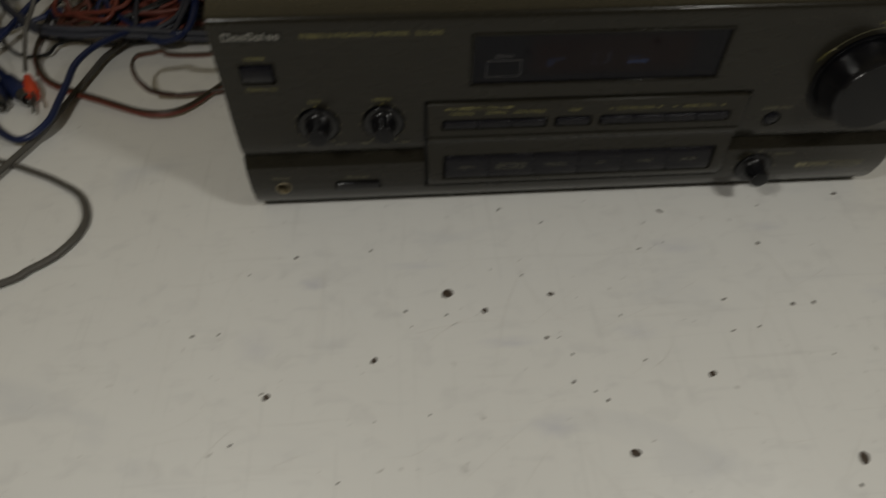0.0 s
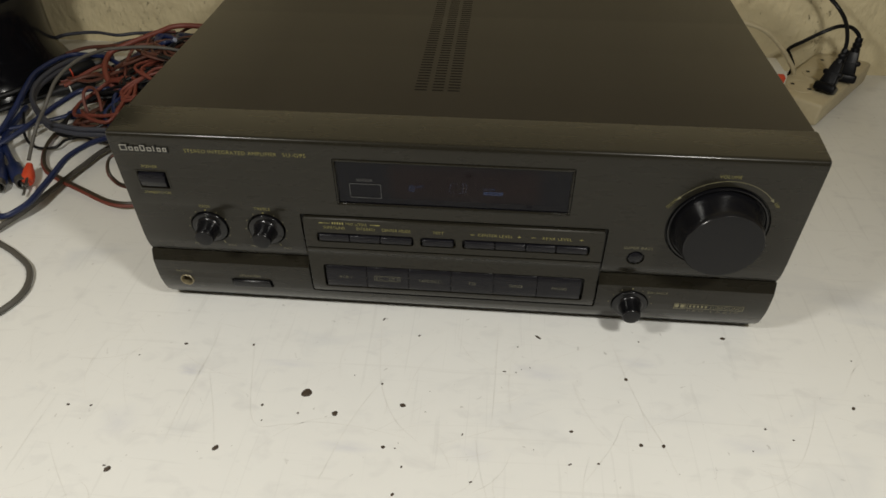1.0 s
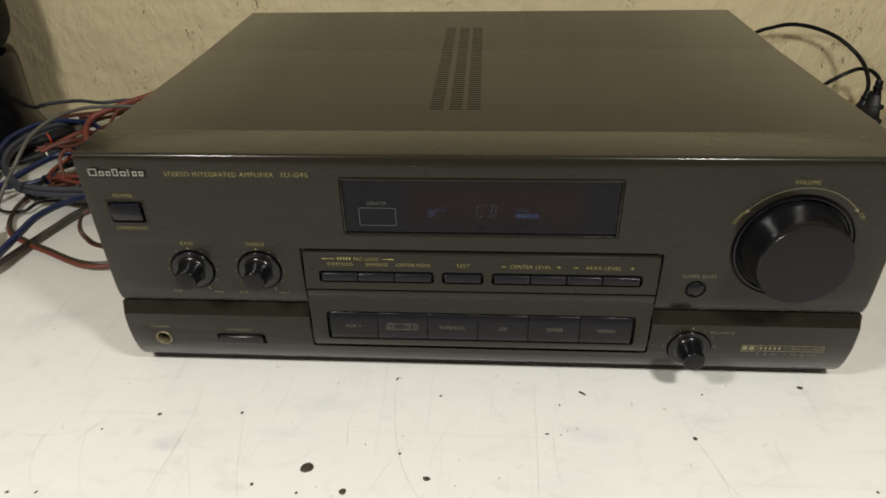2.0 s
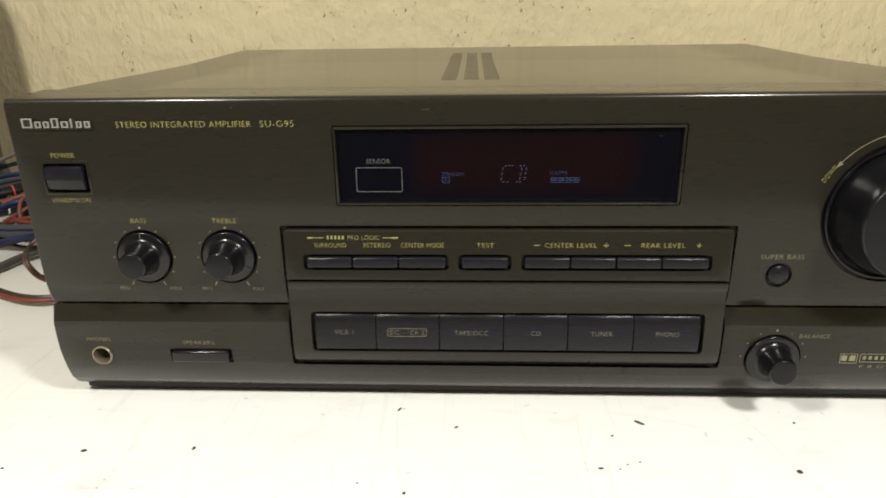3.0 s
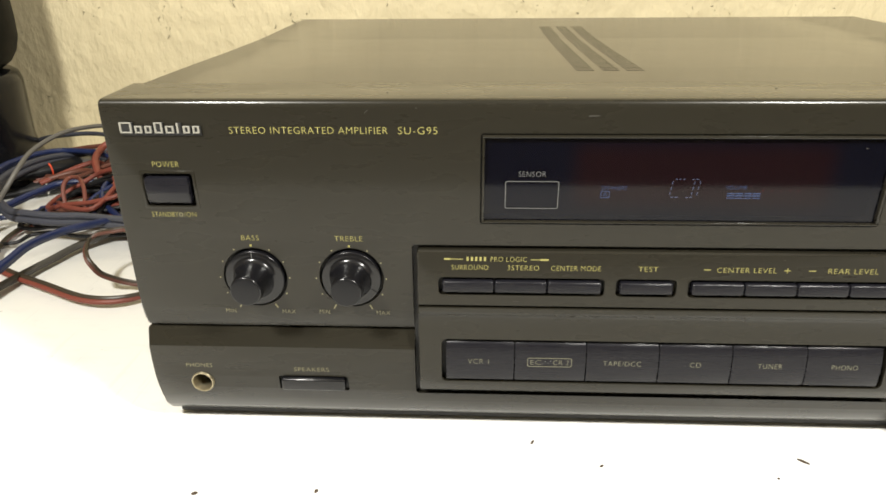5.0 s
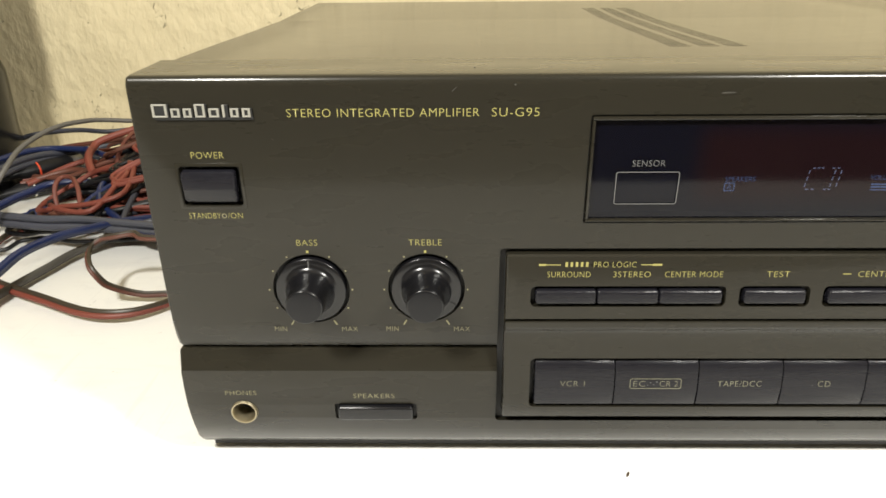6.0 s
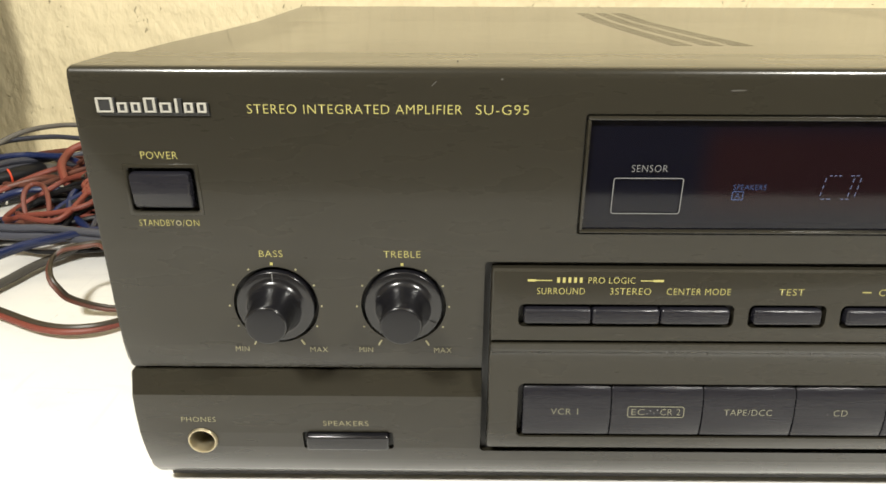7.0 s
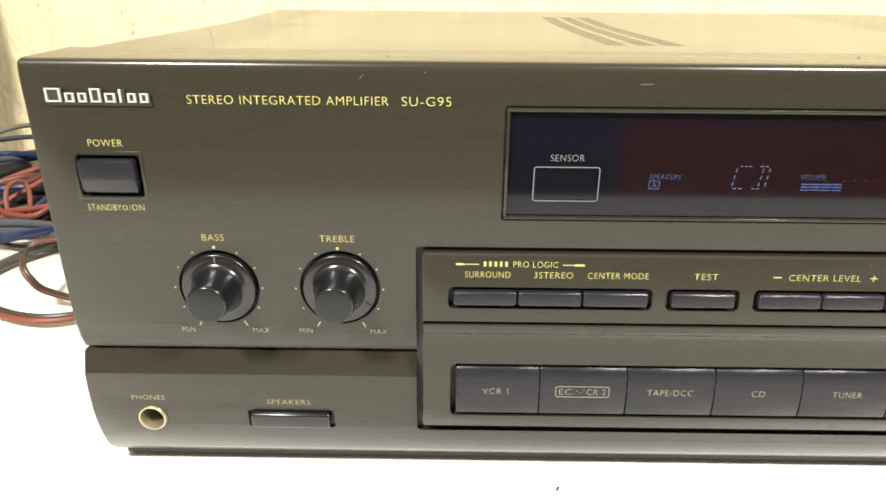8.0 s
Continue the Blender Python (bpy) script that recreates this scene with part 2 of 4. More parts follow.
TAUPE = material("grey_brown_cable_sheath", (0.095, 0.088, 0.076), 0.55, other=(0.065, 0.060, 0.052), fine=120.0)
DARK = material("dark_brown_cable_sheath", (0.040, 0.030, 0.018), 0.45, other=(0.028, 0.021, 0.013), fine=120.0)
BLACK = material("black_cable_sheath", (0.009, 0.009, 0.010), 0.42, other=(0.006, 0.006, 0.007), fine=120.0, specular=0.25)
PLUG_BLACK = material("glossy_black_moulded_plug", (0.006, 0.006, 0.0075), 0.34, other=(0.005, 0.005, 0.006), fine=150.0, specular=0.16)
CLIP_RED = material("orange_red_clip_sleeve", (0.62, 0.07, 0.025), 0.4, other=(0.5, 0.05, 0.02))
STEEL = material("bare_plug_metal", (0.17, 0.165, 0.155), 0.42, 0.8)
SPEAKER = material("glossy_black_speaker_plastic", (0.004, 0.004, 0.005), 0.14, other=(0.006, 0.006, 0.007), rough_var=0.03, specular=0.22)
DOME = material("satin_black_speaker_cone", (0.008, 0.008, 0.010), 0.22, other=(0.0065, 0.0065, 0.008), rough_var=0.03, specular=0.7)
SPEAKER_MATT = material("matt_black_speaker_cabinet", (0.005, 0.005, 0.005), 0.55, specular=0.08, bump=0.05, bump_scale=900.0)
BEIGE = material("yellowed_beige_plastic", (0.60, 0.53, 0.36), 0.5, other=(0.42, 0.35, 0.22), scale=24.0, fine=140.0, amount=0.6)
WHITE = material("white_plastic", (0.70, 0.68, 0.62), 0.45, other=(0.6, 0.58, 0.52))


# ---- building helpers ----
def finish(bm):
    bmesh.ops.remove_doubles(bm, verts=bm.verts[:], dist=1e-5)
    bmesh.ops.recalc_face_normals(bm, faces=bm.faces[:])
    for f in bm.faces:
        f.smooth = True
    return bm


def part(name, bm, mat, parent=None, label="", angle=35.0, unit=DM, at=None, category="", group="", kind=""):
    """Links a bmesh, in decimetres, as one mesh object under a thing or a part."""
    finish(bm)
    bm.transform(Matrix.Scale(unit, 4))
    me = bpy.data.meshes.new(name)
    bm.to_mesh(me)
    bm.free()
    me.set_sharp_from_angle(angle=radians(angle))
    me.materials.append(mat)
    ob = new(name, me)
    if parent:
        ob.parent = parent
    if at:
        ob.location = [v * unit for v in at]
    return tagged(ob, label, category, group, kind)


def thing(name, label, category, at=(0, 0, 0), group=""):
    ob = new(name)
    ob.empty_display_size = 0.02
    ob.location = [v * DM for v in at]
    return tagged(ob, label, category, group)


def box(x0, x1, y0, y1, z0, z1, bevel=0.0, segments=2, bm=None):
    bm = bm or bmesh.new()
    made = bmesh.ops.create_cube(bm, size=1.0, matrix=Matrix.Translation(((x0 + x1) / 2, (y0 + y1) / 2, (z0 + z1) / 2))
                                 @ Matrix.Diagonal((x1 - x0, y1 - y0, z1 - z0, 1)))
    if bevel:
        edges = list({e for v in made["verts"] for e in v.link_edges})
        bmesh.ops.bevel(bm, geom=edges, offset=bevel, segments=segments, affect="EDGES", profile=0.5)
    return bm


def extruded(profile, x0, x1, inset=0.012):
    """A closed (y, z) outline drawn out along x, its ends chamfered."""
    bm = bmesh.new()
    cy = sum(p[0] for p in profile) / len(profile)
    cz = sum(p[1] for p in profile) / len(profile)
    spans = [(x0, inset), (x0 + inset * 0.35, inset * 0.35), (x0 + inset, 0), (x1 - inset, 0), (x1 - inset * 0.35, inset * 0.35), (x1, inset)]
    rings = []
    for x, d in spans:
        ring = []
        for y, z in profile:
            ky = y + (d if y < cy - 0.02 else 0)
            kz = z - (d if z > cz else -d)
            ring.append(bm.verts.new((x, ky, kz)))
        rings.append(ring)
    n = len(profile)
    for a, b in zip(rings, rings[1:]):
        for i in range(n):
            bm.faces.new((a[i], a[(i + 1) % n], b[(i + 1) % n], b[i]))
    bm.faces.new(rings[0])
    bm.faces.new(rings[-1][::-1])
    bmesh.ops.recalc_face_normals(bm, faces=bm.faces[:])
    return bm


def lathe(profile, steps=48, axis="-y"):
    """A turned body from (radius, height) pairs; axis -y points out of the front panel, z up."""
    bm = bmesh.new()
    rings = []
    for r, h in profile:
        ring = []
        for k in range(steps if r > 1e-6 else 1):
            a = 2 * math.pi * k / steps
            p = (r * math.cos(a), -h, r * math.sin(a)) if axis == "-y" else (r * math.cos(a), r * math.sin(a), h)
            ring.append(bm.verts.new(p))
        rings.append(ring)
    for a, b in zip(rings, rings[1:]):
        for k in range(steps):
            j = (k + 1) % steps
            q = [a[k % len(a)], a[j % len(a)], b[j % len(b)], b[k % len(b)]]
            q = list(dict.fromkeys(q))
            if len(q) > 2:
                bm.faces.new(q)
    return bm


def drilled(ob, cutters):
    """Cuts the given bmeshes (decimetres) out of a mesh object, for good."""
    bm = bmesh.new()
    me = bpy.data.meshes.new("cutter")
    for c in cutters:
        tmp = bpy.data.meshes.new("tmp")
        bmesh.ops.recalc_face_normals(c, faces=c.faces[:])
        c.to_mesh(tmp)
        c.free()
        bm.from_mesh(tmp)
        bpy.data.meshes.remove(tmp)
    bm.transform(Matrix.Scale(DM, 4))
    bm.to_mesh(me)
    bm.free()
    tool = new("cutter", me)
    mod = ob.modifiers.new("cut", "BOOLEAN")
    mod.operation, mod.solver, mod.object = "DIFFERENCE", "EXACT", tool
    bpy.context.view_layer.update()
    done = bpy.data.meshes.new_from_object(ob.evaluated_get(bpy.context.evaluated_depsgraph_get()))
    ob.modifiers.remove(mod)
    old, mats = ob.data, [m for m in ob.data.materials]
    ob.data = done
    ob.data.materials.clear()
    ob.data.materials.append(mats[0])
    ob.data.polygons.foreach_set("material_index", [0] * len(ob.data.polygons))
    ob.data.set_sharp_from_angle(angle=radians(30))
    bpy.data.meshes.remove(old)
    bpy.data.objects.remove(tool)
    bpy.data.meshes.remove(me)
    return ob


def disc_cut(x, z, r, y0, y1, steps=48):
    bm = lathe([(0, -y1), (r, -y1), (r, -y0), (0, -y0)], steps)
    bm.transform(Matrix.Translation((x, 0, z)))
    return bm


def lettering(words, x0, x1, z, height, y, mat, parent, label="", tilt=0.0, turn=0.0, bold=-0.015):
    """Printed words on the front, drawn with the built-in font from x0 to x1, z the middle of their height."""
    cu = bpy.data.curves.new("lettering", "FONT")
    cu.body, cu.resolution_u, cu.offset, cu.space_character = words, 3, bold, 1.1
    tmp = new("lettering", cu)
    bpy.context.view_layer.update()
    me = bpy.data.meshes.new_from_object(tmp.evaluated_get(bpy.context.evaluated_depsgraph_get()))
    bpy.data.objects.remove(tmp)
    bpy.data.curves.remove(cu)
    co = np.empty(len(me.vertices) * 3)
    me.vertices.foreach_get("co", co)
    co = co.reshape(-1, 3)
    low, high = co.min(0), co.max(0)
    k = (height if words.strip("-") else (x1 - x0) * 0.18) / max(high[1] - low[1], 1e-6)
    pts = np.zeros_like(co)
    pts[:, 0] = ((co[:, 0] - low[0]) / max(high[0] - low[0], 1e-6) - 0.5) * (x1 - x0)
    pts[:, 2] = (co[:, 1] - (low[1] + high[1]) / 2) * k
    me.vertices.foreach_set("co", (pts * DM).ravel())
    me.materials.append(mat)
    ob = new("lettering", me)
    ob.parent = parent
    ob.matrix_basis = pose((x0 + x1) / 2 * DM, y * DM, z * DM, tilt, turn, 0)
    return tagged(ob, label)


def bars(widths, x0, x1, z, height, y, mat, parent, name="printed_bar", depth=0.004, label="", gap=0.22):
    """A row of plain upright blocks in the room of a word."""
    total = sum(widths) + gap * (len(widths) - 1)
    k, x = (x1 - x0) / total, x0
    bm = bmesh.new()
    for w in widths:
        box(x, x + w * k, y - depth, y + 0.004, z - height / 2, z + height / 2, bm=bm)
        x += (w + gap) * k
    return part(name, bm, mat, parent, label)


def outline(x0, x1, z0, z1, w, y, mat, parent, name="printed_frame", r=0.008, depth=0.003):
    """A thin printed frame with rounded corners."""
    bm = bmesh.new()

    def loop(g):
        pts = []
        for cx, cz, a0 in ((x1 - r, z1 - r, 0), (x0 + r, z1 - r, 90), (x0 + r, z0 + r, 180), (x1 - r, z0 + r, 270)):
            for k in range(4):
                a = radians(a0 + k * 30)
                pts.append(bm.verts.new((cx + (r + g) * math.cos(a), y - depth, cz + (r + g) * math.sin(a))))
        return pts
    a, b = loop(0), loop(-w)
    for i in range(len(a)):
        j = (i + 1) % len(a)
        bm.faces.new((a[i], a[j], b[j], b[i]))
    return part(name, bm, mat, parent)


def spline(points, per=8):
    """A smooth line through the points."""
    p = [Vector(q) for q in points]
    p = [2 * p[0] - p[1], *p, 2 * p[-1] - p[-2]]
    out = []
    for i in range(1, len(p) - 2):
        for k in range(per):
            t = k / per
            a, b, c, d = p[i - 1], p[i], p[i + 1], p[i + 2]
            out.append(0.5 * (2 * b + (c - a) * t + (2 * a - 5 * b + 4 * c - d) * t * t + (3 * b - a - 3 * c + d) * t ** 3))
    return out + [p[-2]]


def tube(points, radius, sides=10, per=8, bm=None):
    """A round cable along a smooth line, closed at both ends."""
    line = spline(points, per)
    bm = bm or bmesh.new()
    up, rings = Vector((0.13, 0.21, 0.97)), []
    for i, c in enumerate(line):
        way = (line[min(i + 1, len(line) - 1)] - line[max(i - 1, 0)]).normalized()
        side = way.cross(up).normalized()
        up = side.cross(way).normalized()
        rings.append([bm.verts.new(c + radius * (math.cos(a) * side + math.sin(a) * up)) for a in (2 * math.pi * k / sides for k in range(sides))])
    for a, b in zip(rings, rings[1:]):
        for k in range(sides):
            bm.faces.new((a[k], a[(k + 1) % sides], b[(k + 1) % sides], b[k]))
    bm.faces.new(rings[0][::-1])
    bm.faces.new(rings[-1])
    return bm

# ---- the setting ----
WALL_Y, WALL_TURN = 4.42, -1.6  # the rear wall runs a little askew to the bench things


def rear_wall():
    """Plaster with gentle waves in the surface itself, thick behind."""
    bm = bmesh.new()
    nx, nz = 240, 110
    xs = [-9 + 18 * i / nx for i in range(nx + 1)]
    zs = [-0.2 + 5.2 * k / nz for k in range(nz + 1)]
    grid = [[bm.verts.new((x, 0.02 * noise.noise((x * 1.6, z * 1.6, 3.0)) + 0.014 * noise.noise((x * 6.5, z * 6.5, 9.0)), z)) for z in zs] for x in xs]
    for i in range(nx):
        for k in range(nz):
            bm.faces.new((grid[i][k], grid[i + 1][k], grid[i + 1][k + 1], grid[i][k + 1]))
    return bm


wall = part("wall_rear", rear_wall(), PLASTER, None, "cream painted rough plaster wall behind the bench", 60, kind="structure", category="wall")
wall.matrix_basis = pose(0, WALL_Y * DM, 0, 0, 0, WALL_TURN)
part("wall_core", box(-16, 16, 0.15, 2.0, -9.0, 16.0), PLASTER, wall)
part("wall_west", box(-17.5, -16, -22, 6.5, -9, 16), ROOM, None, "plain painted room wall in shade", kind="structure", category="wall")
part("wall_east", box(16, 17.5, -22, 6.5, -9, 16), ROOM, None, "plain painted room wall in shade", kind="structure", category="wall")
part("wall_front", box(-16, 16, -23.5, -22, -9, 16), ROOM, None, "plain painted room wall in shade", kind="structure", category="wall")
part("floor", box(-16, 16, -22, 6.5, -9.2, -9.0), FLOOR, None, "dark brown floor below the bench", kind="structure", category="floor")
part("ceiling", box(-16, 16, -22, 6.5, 16, 16.4), ROOM, None, "plain painted ceiling in shade", kind="structure", category="ceiling")

# ---- the bench ----
bench = thing("workbench", "worn white painted workbench top with burns and scratches", "workbench", (0, 0, -9.0))
part("benchtop", box(-11, 11, -3.5, 4.75, 8.6, 9.0, 0.03), BENCH, bench, "scratched white painted top")
for sx in (-10.4, 10.0):
    for sy in (-3.2, 3.6):
        part("leg", box(sx, sx + 0.5, sy, sy + 0.5, 0, 8.6, 0.02), ROOM, bench)


def burn(x, y, r, squash, turn, seed):
    """A shallow scorched blot with an uneven rim."""
    bm = bmesh.new()
    rings = []
    for k, h in ((1.0, 0.0008), (0.8, 0.004), (0.4, 0.005)):
        rings.append([bm.verts.new((k * r * (1 + 0.28 * noise.noise((math.cos(a) * 1.4, math.sin(a) * 1.4, seed))) * math.cos(a),
                                    k * r * squash * (1 + 0.28 * noise.noise((math.cos(a) * 1.4, math.sin(a) * 1.4, seed + 5))) * math.sin(a), h))
                      for a in (2 * math.pi * i / 14 for i in range(14))])
    for a, b in zip(rings, rings[1:]):
        for i in range(14):
            bm.faces.new((a[i], a[(i + 1) % 14], b[(i + 1) % 14], b[i]))
    bm.faces.new(rings[-1])
    ob = part("burn_mark", bm, BURN, bench)
    ob.matrix_basis = pose(x * DM, y * DM, 9.0 * DM, 0, 0, turn)
    return ob


BURNS = ((-0.910, -0.735, 0.046, 0.8), (-0.693, -0.879, 0.024, 0.9), (-0.267, -0.780, 0.024, 0.8), (-1.372, -1.187, 0.026, 0.8),
         (-1.968, -1.381, 0.025, 0.9), (-1.998, -1.360, 0.013, 0.5), (-1.177, -0.854, 0.013, 0.8), (-0.930, -0.896, 0.009, 0.9),
         (-1.871, -0.388, 0.016, 0.7), (-1.387, -0.359, 0.013, 0.7), (-2.442, -0.956, 0.014, 0.7), (-2.289, -0.951, 0.012, 0.5),
         (-0.426, -0.621, 0.010, 0.9), (-0.346, -1.094, 0.016, 0.8), (-0.505, -0.039, 0.018, 0.35), (-0.228, -0.177, 0.014, 0.5),
         (0.384, -0.449, 0.016, 0.4), (1.195, -0.449, 0.016, 0.9), (0.808, -0.887, 0.016, 0.7), (1.228, -0.948, 0.016, 0.9),
         (1.365, -0.944, 0.016, 0.8), (1.920, -0.026, 0.022, 0.7), (2.619, -0.562, 0.018, 0.7), (2.015, -0.767, 0.011, 0.7),
         (2.166, -0.833, 0.009, 0.6), (0.132, -0.965, 0.011, 0.5))
MORE = ((0.788, -1.117, 0.016, 0.4), (0.958, -1.098, 0.012, 0.6), (-0.216, -1.218, 0.010, 0.7), (2.428, -1.522, 0.040, 0.8),
        (0.565, -1.396, 0.030, 0.7), (1.201, -1.936, 0.045, 0.7), (0.002, -1.831, 0.034, 0.8), (-0.244, -1.397, 0.014, 0.8),
        (-0.074, -1.521, 0.013, 0.8), (-1.558, -1.887, 0.010, 0.6), (1.117, -2.075, 0.012, 0.8), (0.202, -1.282, 0.012, 0.5),
        (-2.130, -1.650, 0.014, 0.6), (3.050, -0.180, 0.013, 0.7), (2.780, -1.320, 0.012, 0.7))
for n, (x, y, r, q) in enumerate(BURNS + MORE):
    burn(x, y, r * 0.84, q, 35 + 40 * math.sin(n * 2.3), n * 3.7)
rng = random.Random(23)
for n in range(26):
    burn(rng.uniform(-2.8, 3.2), rng.uniform(-2.2, -0.05), rng.uniform(0.003, 0.0075), rng.uniform(0.4, 0.9), rng.uniform(0, 180), n * 1.9 + 200)
# a slanted chip beside the balance knob, and specks at the foot of the wall
burn(0.617, -0.121, 0.030, 0.26, -38, 77.0)
for n, (x, y) in enumerate(((4.98, 4.21), (5.10, 4.20), (4.97, 4.10))):
    burn(x, y, 0.022, 0.6, 20 * n, n * 2.1 + 90)


def scratch(points, width=0.006):
    line, bm = spline(points, 10), bmesh.new()
    rows = []
    for i, c in enumerate(line):
        way = (line[min(i + 1, len(line) - 1)] - line[max(i - 1, 0)]).normalized()
        side = Vector((-way.y, way.x, 0)) * width * 0.5 * (0.35 + 0.65 * math.sin(math.pi * (i + 0.5) / len(line))) * (0.8 + 0.5 * noise.noise(c * 9))
        rows.append((bm.verts.new(c + side), bm.verts.new(c - side)))
    for a, b in zip(rows, rows[1:]):
        bm.faces.new((a[0], b[0], b[1], a[1]))
    ob = part("scratch", bm, SCRATCH, bench)
    ob.location = (0, 0, 9.0015 * DM)


for line in (((-1.681, -0.193), (-1.671, -0.455), (-1.705, -0.881), (-1.708, -1.19)),
             ((-1.378, -0.377), (-1.21, -0.964), (-0.983, -0.984), (-0.813, -0.953), (-0.527, -0.964), (-0.223, -1.017)),
             ((-0.515, -0.085), (-0.442, -0.585), (-0.31, -0.882), (-0.134, -1.048)),
             ((-0.38, -0.485), (-0.573, -0.906), (-0.693, -1.34)),
             ((0.013, -0.091), (0.144, -0.339), (0.338, -0.467)),
             ((0.334, -0.006), (0.321, -0.608), (0.307, -0.909)),
             ((1.113, -0.043), (1.197, -0.436), (1.266, -0.697), (1.282, -0.921)),
             ((1.281, -0.821), (1.45, -0.744), (1.588, -0.668)),
             ((1.266, -0.697), (1.364, -0.933), (1.421, -1.152)),
             ((-0.03, -1.058), (0.342, -0.906), (0.697, -0.728)),
             ((0.863, -1.237), (1.057, -0.961), (1.152, -0.758), (1.221, -0.765)),
             ((1.922, -1.016), (2.133, -1.015), (2.313, -0.728), (2.399, -0.508))):
    scratch([(x, y, 0) for x, y in line])
rng = random.Random(5)
for n in range(90):
    x, y, a, bend, step = rng.uniform(-2.9, 3.1), rng.uniform(-2.1, 0.05), rng.uniform(0, 6.28), rng.gauss(0, 0.16), rng.uniform(0.03, 0.22)
    pts = []
    for k in range(4):
        pts.append((x, y, 0))
        x, y, a = x + step * math.cos(a), y + step * math.sin(a), a + bend
    if max(p[1] for p in pts) < 0.08:
        scratch(pts, rng.uniform(0.0025, 0.0055))


# ---- the amplifier ----
amp = thing("amplifier", "olive brown stereo amplifier with knobs, buttons and a lit display", "amplifier")
HALF = 2.150
upper_profile = [(0.34, 1.42), (0.34, 1.480), (0.33, 1.483), (0.034, 1.4825), (0.022, 1.4815), (0.013, 1.4785), (0.0065, 1.473), (0.003, 1.465), (0.0013, 1.452), (0.0004, 1.434), (0.0, 1.405), (0.0, 1.2), (0.0, 0.95), (0.0, 0.70),
                 (0.003, 0.625), (0.011, 0.572), (0.026, 0.534), (0.050, 0.524), (0.16, 0.524), (0.16, 1.42)]
front_mesh = extruded(upper_profile, -HALF, HALF, 0.014)
for v in front_mesh.verts:  # the cap spreads a little towards the lid
    v.co.x *= 1 + 0.0125 * min(1.0, max(0.0, v.co.y - 0.01) / 0.25)
front_panel = part("front_panel", front_mesh, PANEL, amp, "olive brown satin upper front panel")
lower_profile = [(0.16, 0.522), (0.075, 0.522), (0.026, 0.522), (-0.006, 0.453), (-0.010, 0.447), (-0.013, 0.38), (-0.010, 0.30), (-0.002, 0.235),
                 (0.014, 0.170), (0.040, 0.110), (0.066, 0.073), (0.085, 0.058), (0.16, 0.054)]
lower_panel = part("lower_panel", extruded(lower_profile, -HALF, HALF, 0.012), PANEL, amp, "olive brown lower front panel with bevelled top", 20)
# black strip behind the slit, painting the shade between the panels
part("panel_gap", box(-2.13, 2.13, 0.10, 0.17, 0.49, 0.58), GAP, amp, "black strip painted in as the shade of the gap between panels")

B0, B1 = -0.990, 0.967
block_profile = [(0.12, 0.905), (-0.011, 0.905), (-0.019, 0.899), (-0.044, 0.686), (-0.0445, 0.681), (-0.042, 0.679), (-0.013, 0.678), (-0.013, 0.669), (-0.037, 0.668), (-0.041, 0.6655), (-0.0425, 0.660), (-0.0425, 0.649), (-0.040, 0.641),
                 (-0.032, 0.630), (-0.0275, 0.622), (-0.0255, 0.611), (-0.0265, 0.590), (-0.030, 0.560), (-0.036, 0.518), (-0.042, 0.470), (-0.0465, 0.42), (-0.05, 0.35), (-0.045, 0.30),
                 (-0.033, 0.268), (-0.019, 0.257), (0.12, 0.254)]
block = part("button_block", extruded(block_profile, B0, B1, 0.008), PANEL, amp, "olive brown centre block carrying the buttons")

drilled(front_panel, [box(B0 - 0.021, B1 + 0.020, -0.2, 0.115, 0.3, 0.921, 0.012, 2),
                      box(-0.748, 0.729, -0.1, 0.105, 1.011, 1.361, 0.008, 2),
                      box(-2.028, -1.837, -0.1, 0.075, 1.074, 1.204, 0.010, 3),
                      disc_cut(-1.646, 0.771, 0.130, -0.05, 0.05), disc_cut(-1.256, 0.773, 0.130, -0.05, 0.05),
                      disc_cut(1.635, 0.975, 0.312, -0.05, 0.06, 72), disc_cut(1.189, 0.691, 0.058, -0.05, 0.06)])
drilled(lower_panel, [box(B0 - 0.021, B1 + 0.020, -0.2, 0.115, 0.221, 0.7, 0.016, 3),
                      box(-1.602, -1.300, -0.1, 0.045, 0.228, 0.305, 0.01, 2),
                      disc_cut(-1.938, 0.267, 0.049, -0.05, 0.12), disc_cut(1.221, 0.279, 0.127, -0.05, 0.05)])
drilled(block, [box(-0.908, -0.260, -0.1, 0.02, 0.724, 0.797, 0.018, 3), box(-0.217, 0.016, -0.1, 0.02, 0.724, 0.797, 0.018, 3),
                box(0.059, 0.884, -0.1, 0.02, 0.724, 0.797, 0.018, 3), box(-0.897, 0.885, -0.1, 0.012, 0.320, 0.518, 0.020, 3)])

# black inserts that paint the shade inside the gaps and recesses
for x0, x1, y0, z0, z1 in ((B0 - 0.020, B1 + 0.019, 0.020, 0.222, 0.920), (-0.747, 0.728, 0.090, 1.012, 1.360), (-2.027, -1.838, 0.03, 1.075, 1.203), (-1.601, -1.301, 0.012, 0.229, 0.304)):
    part("recess_floor", box(x0, x1, y0, y0 + 0.01, z0, z1), GAP, amp)
for x0, x1, z0, z1 in ((-0.907, -0.261, 0.725, 0.796), (-0.216, 0.015, 0.725, 0.796), (0.060, 0.883, 0.725, 0.796), (-0.896, 0.884, 0.321, 0.517)):
    part("recess_floor", box(x0, x1, -0.008, 0.0, z0, z1), GAP, block)
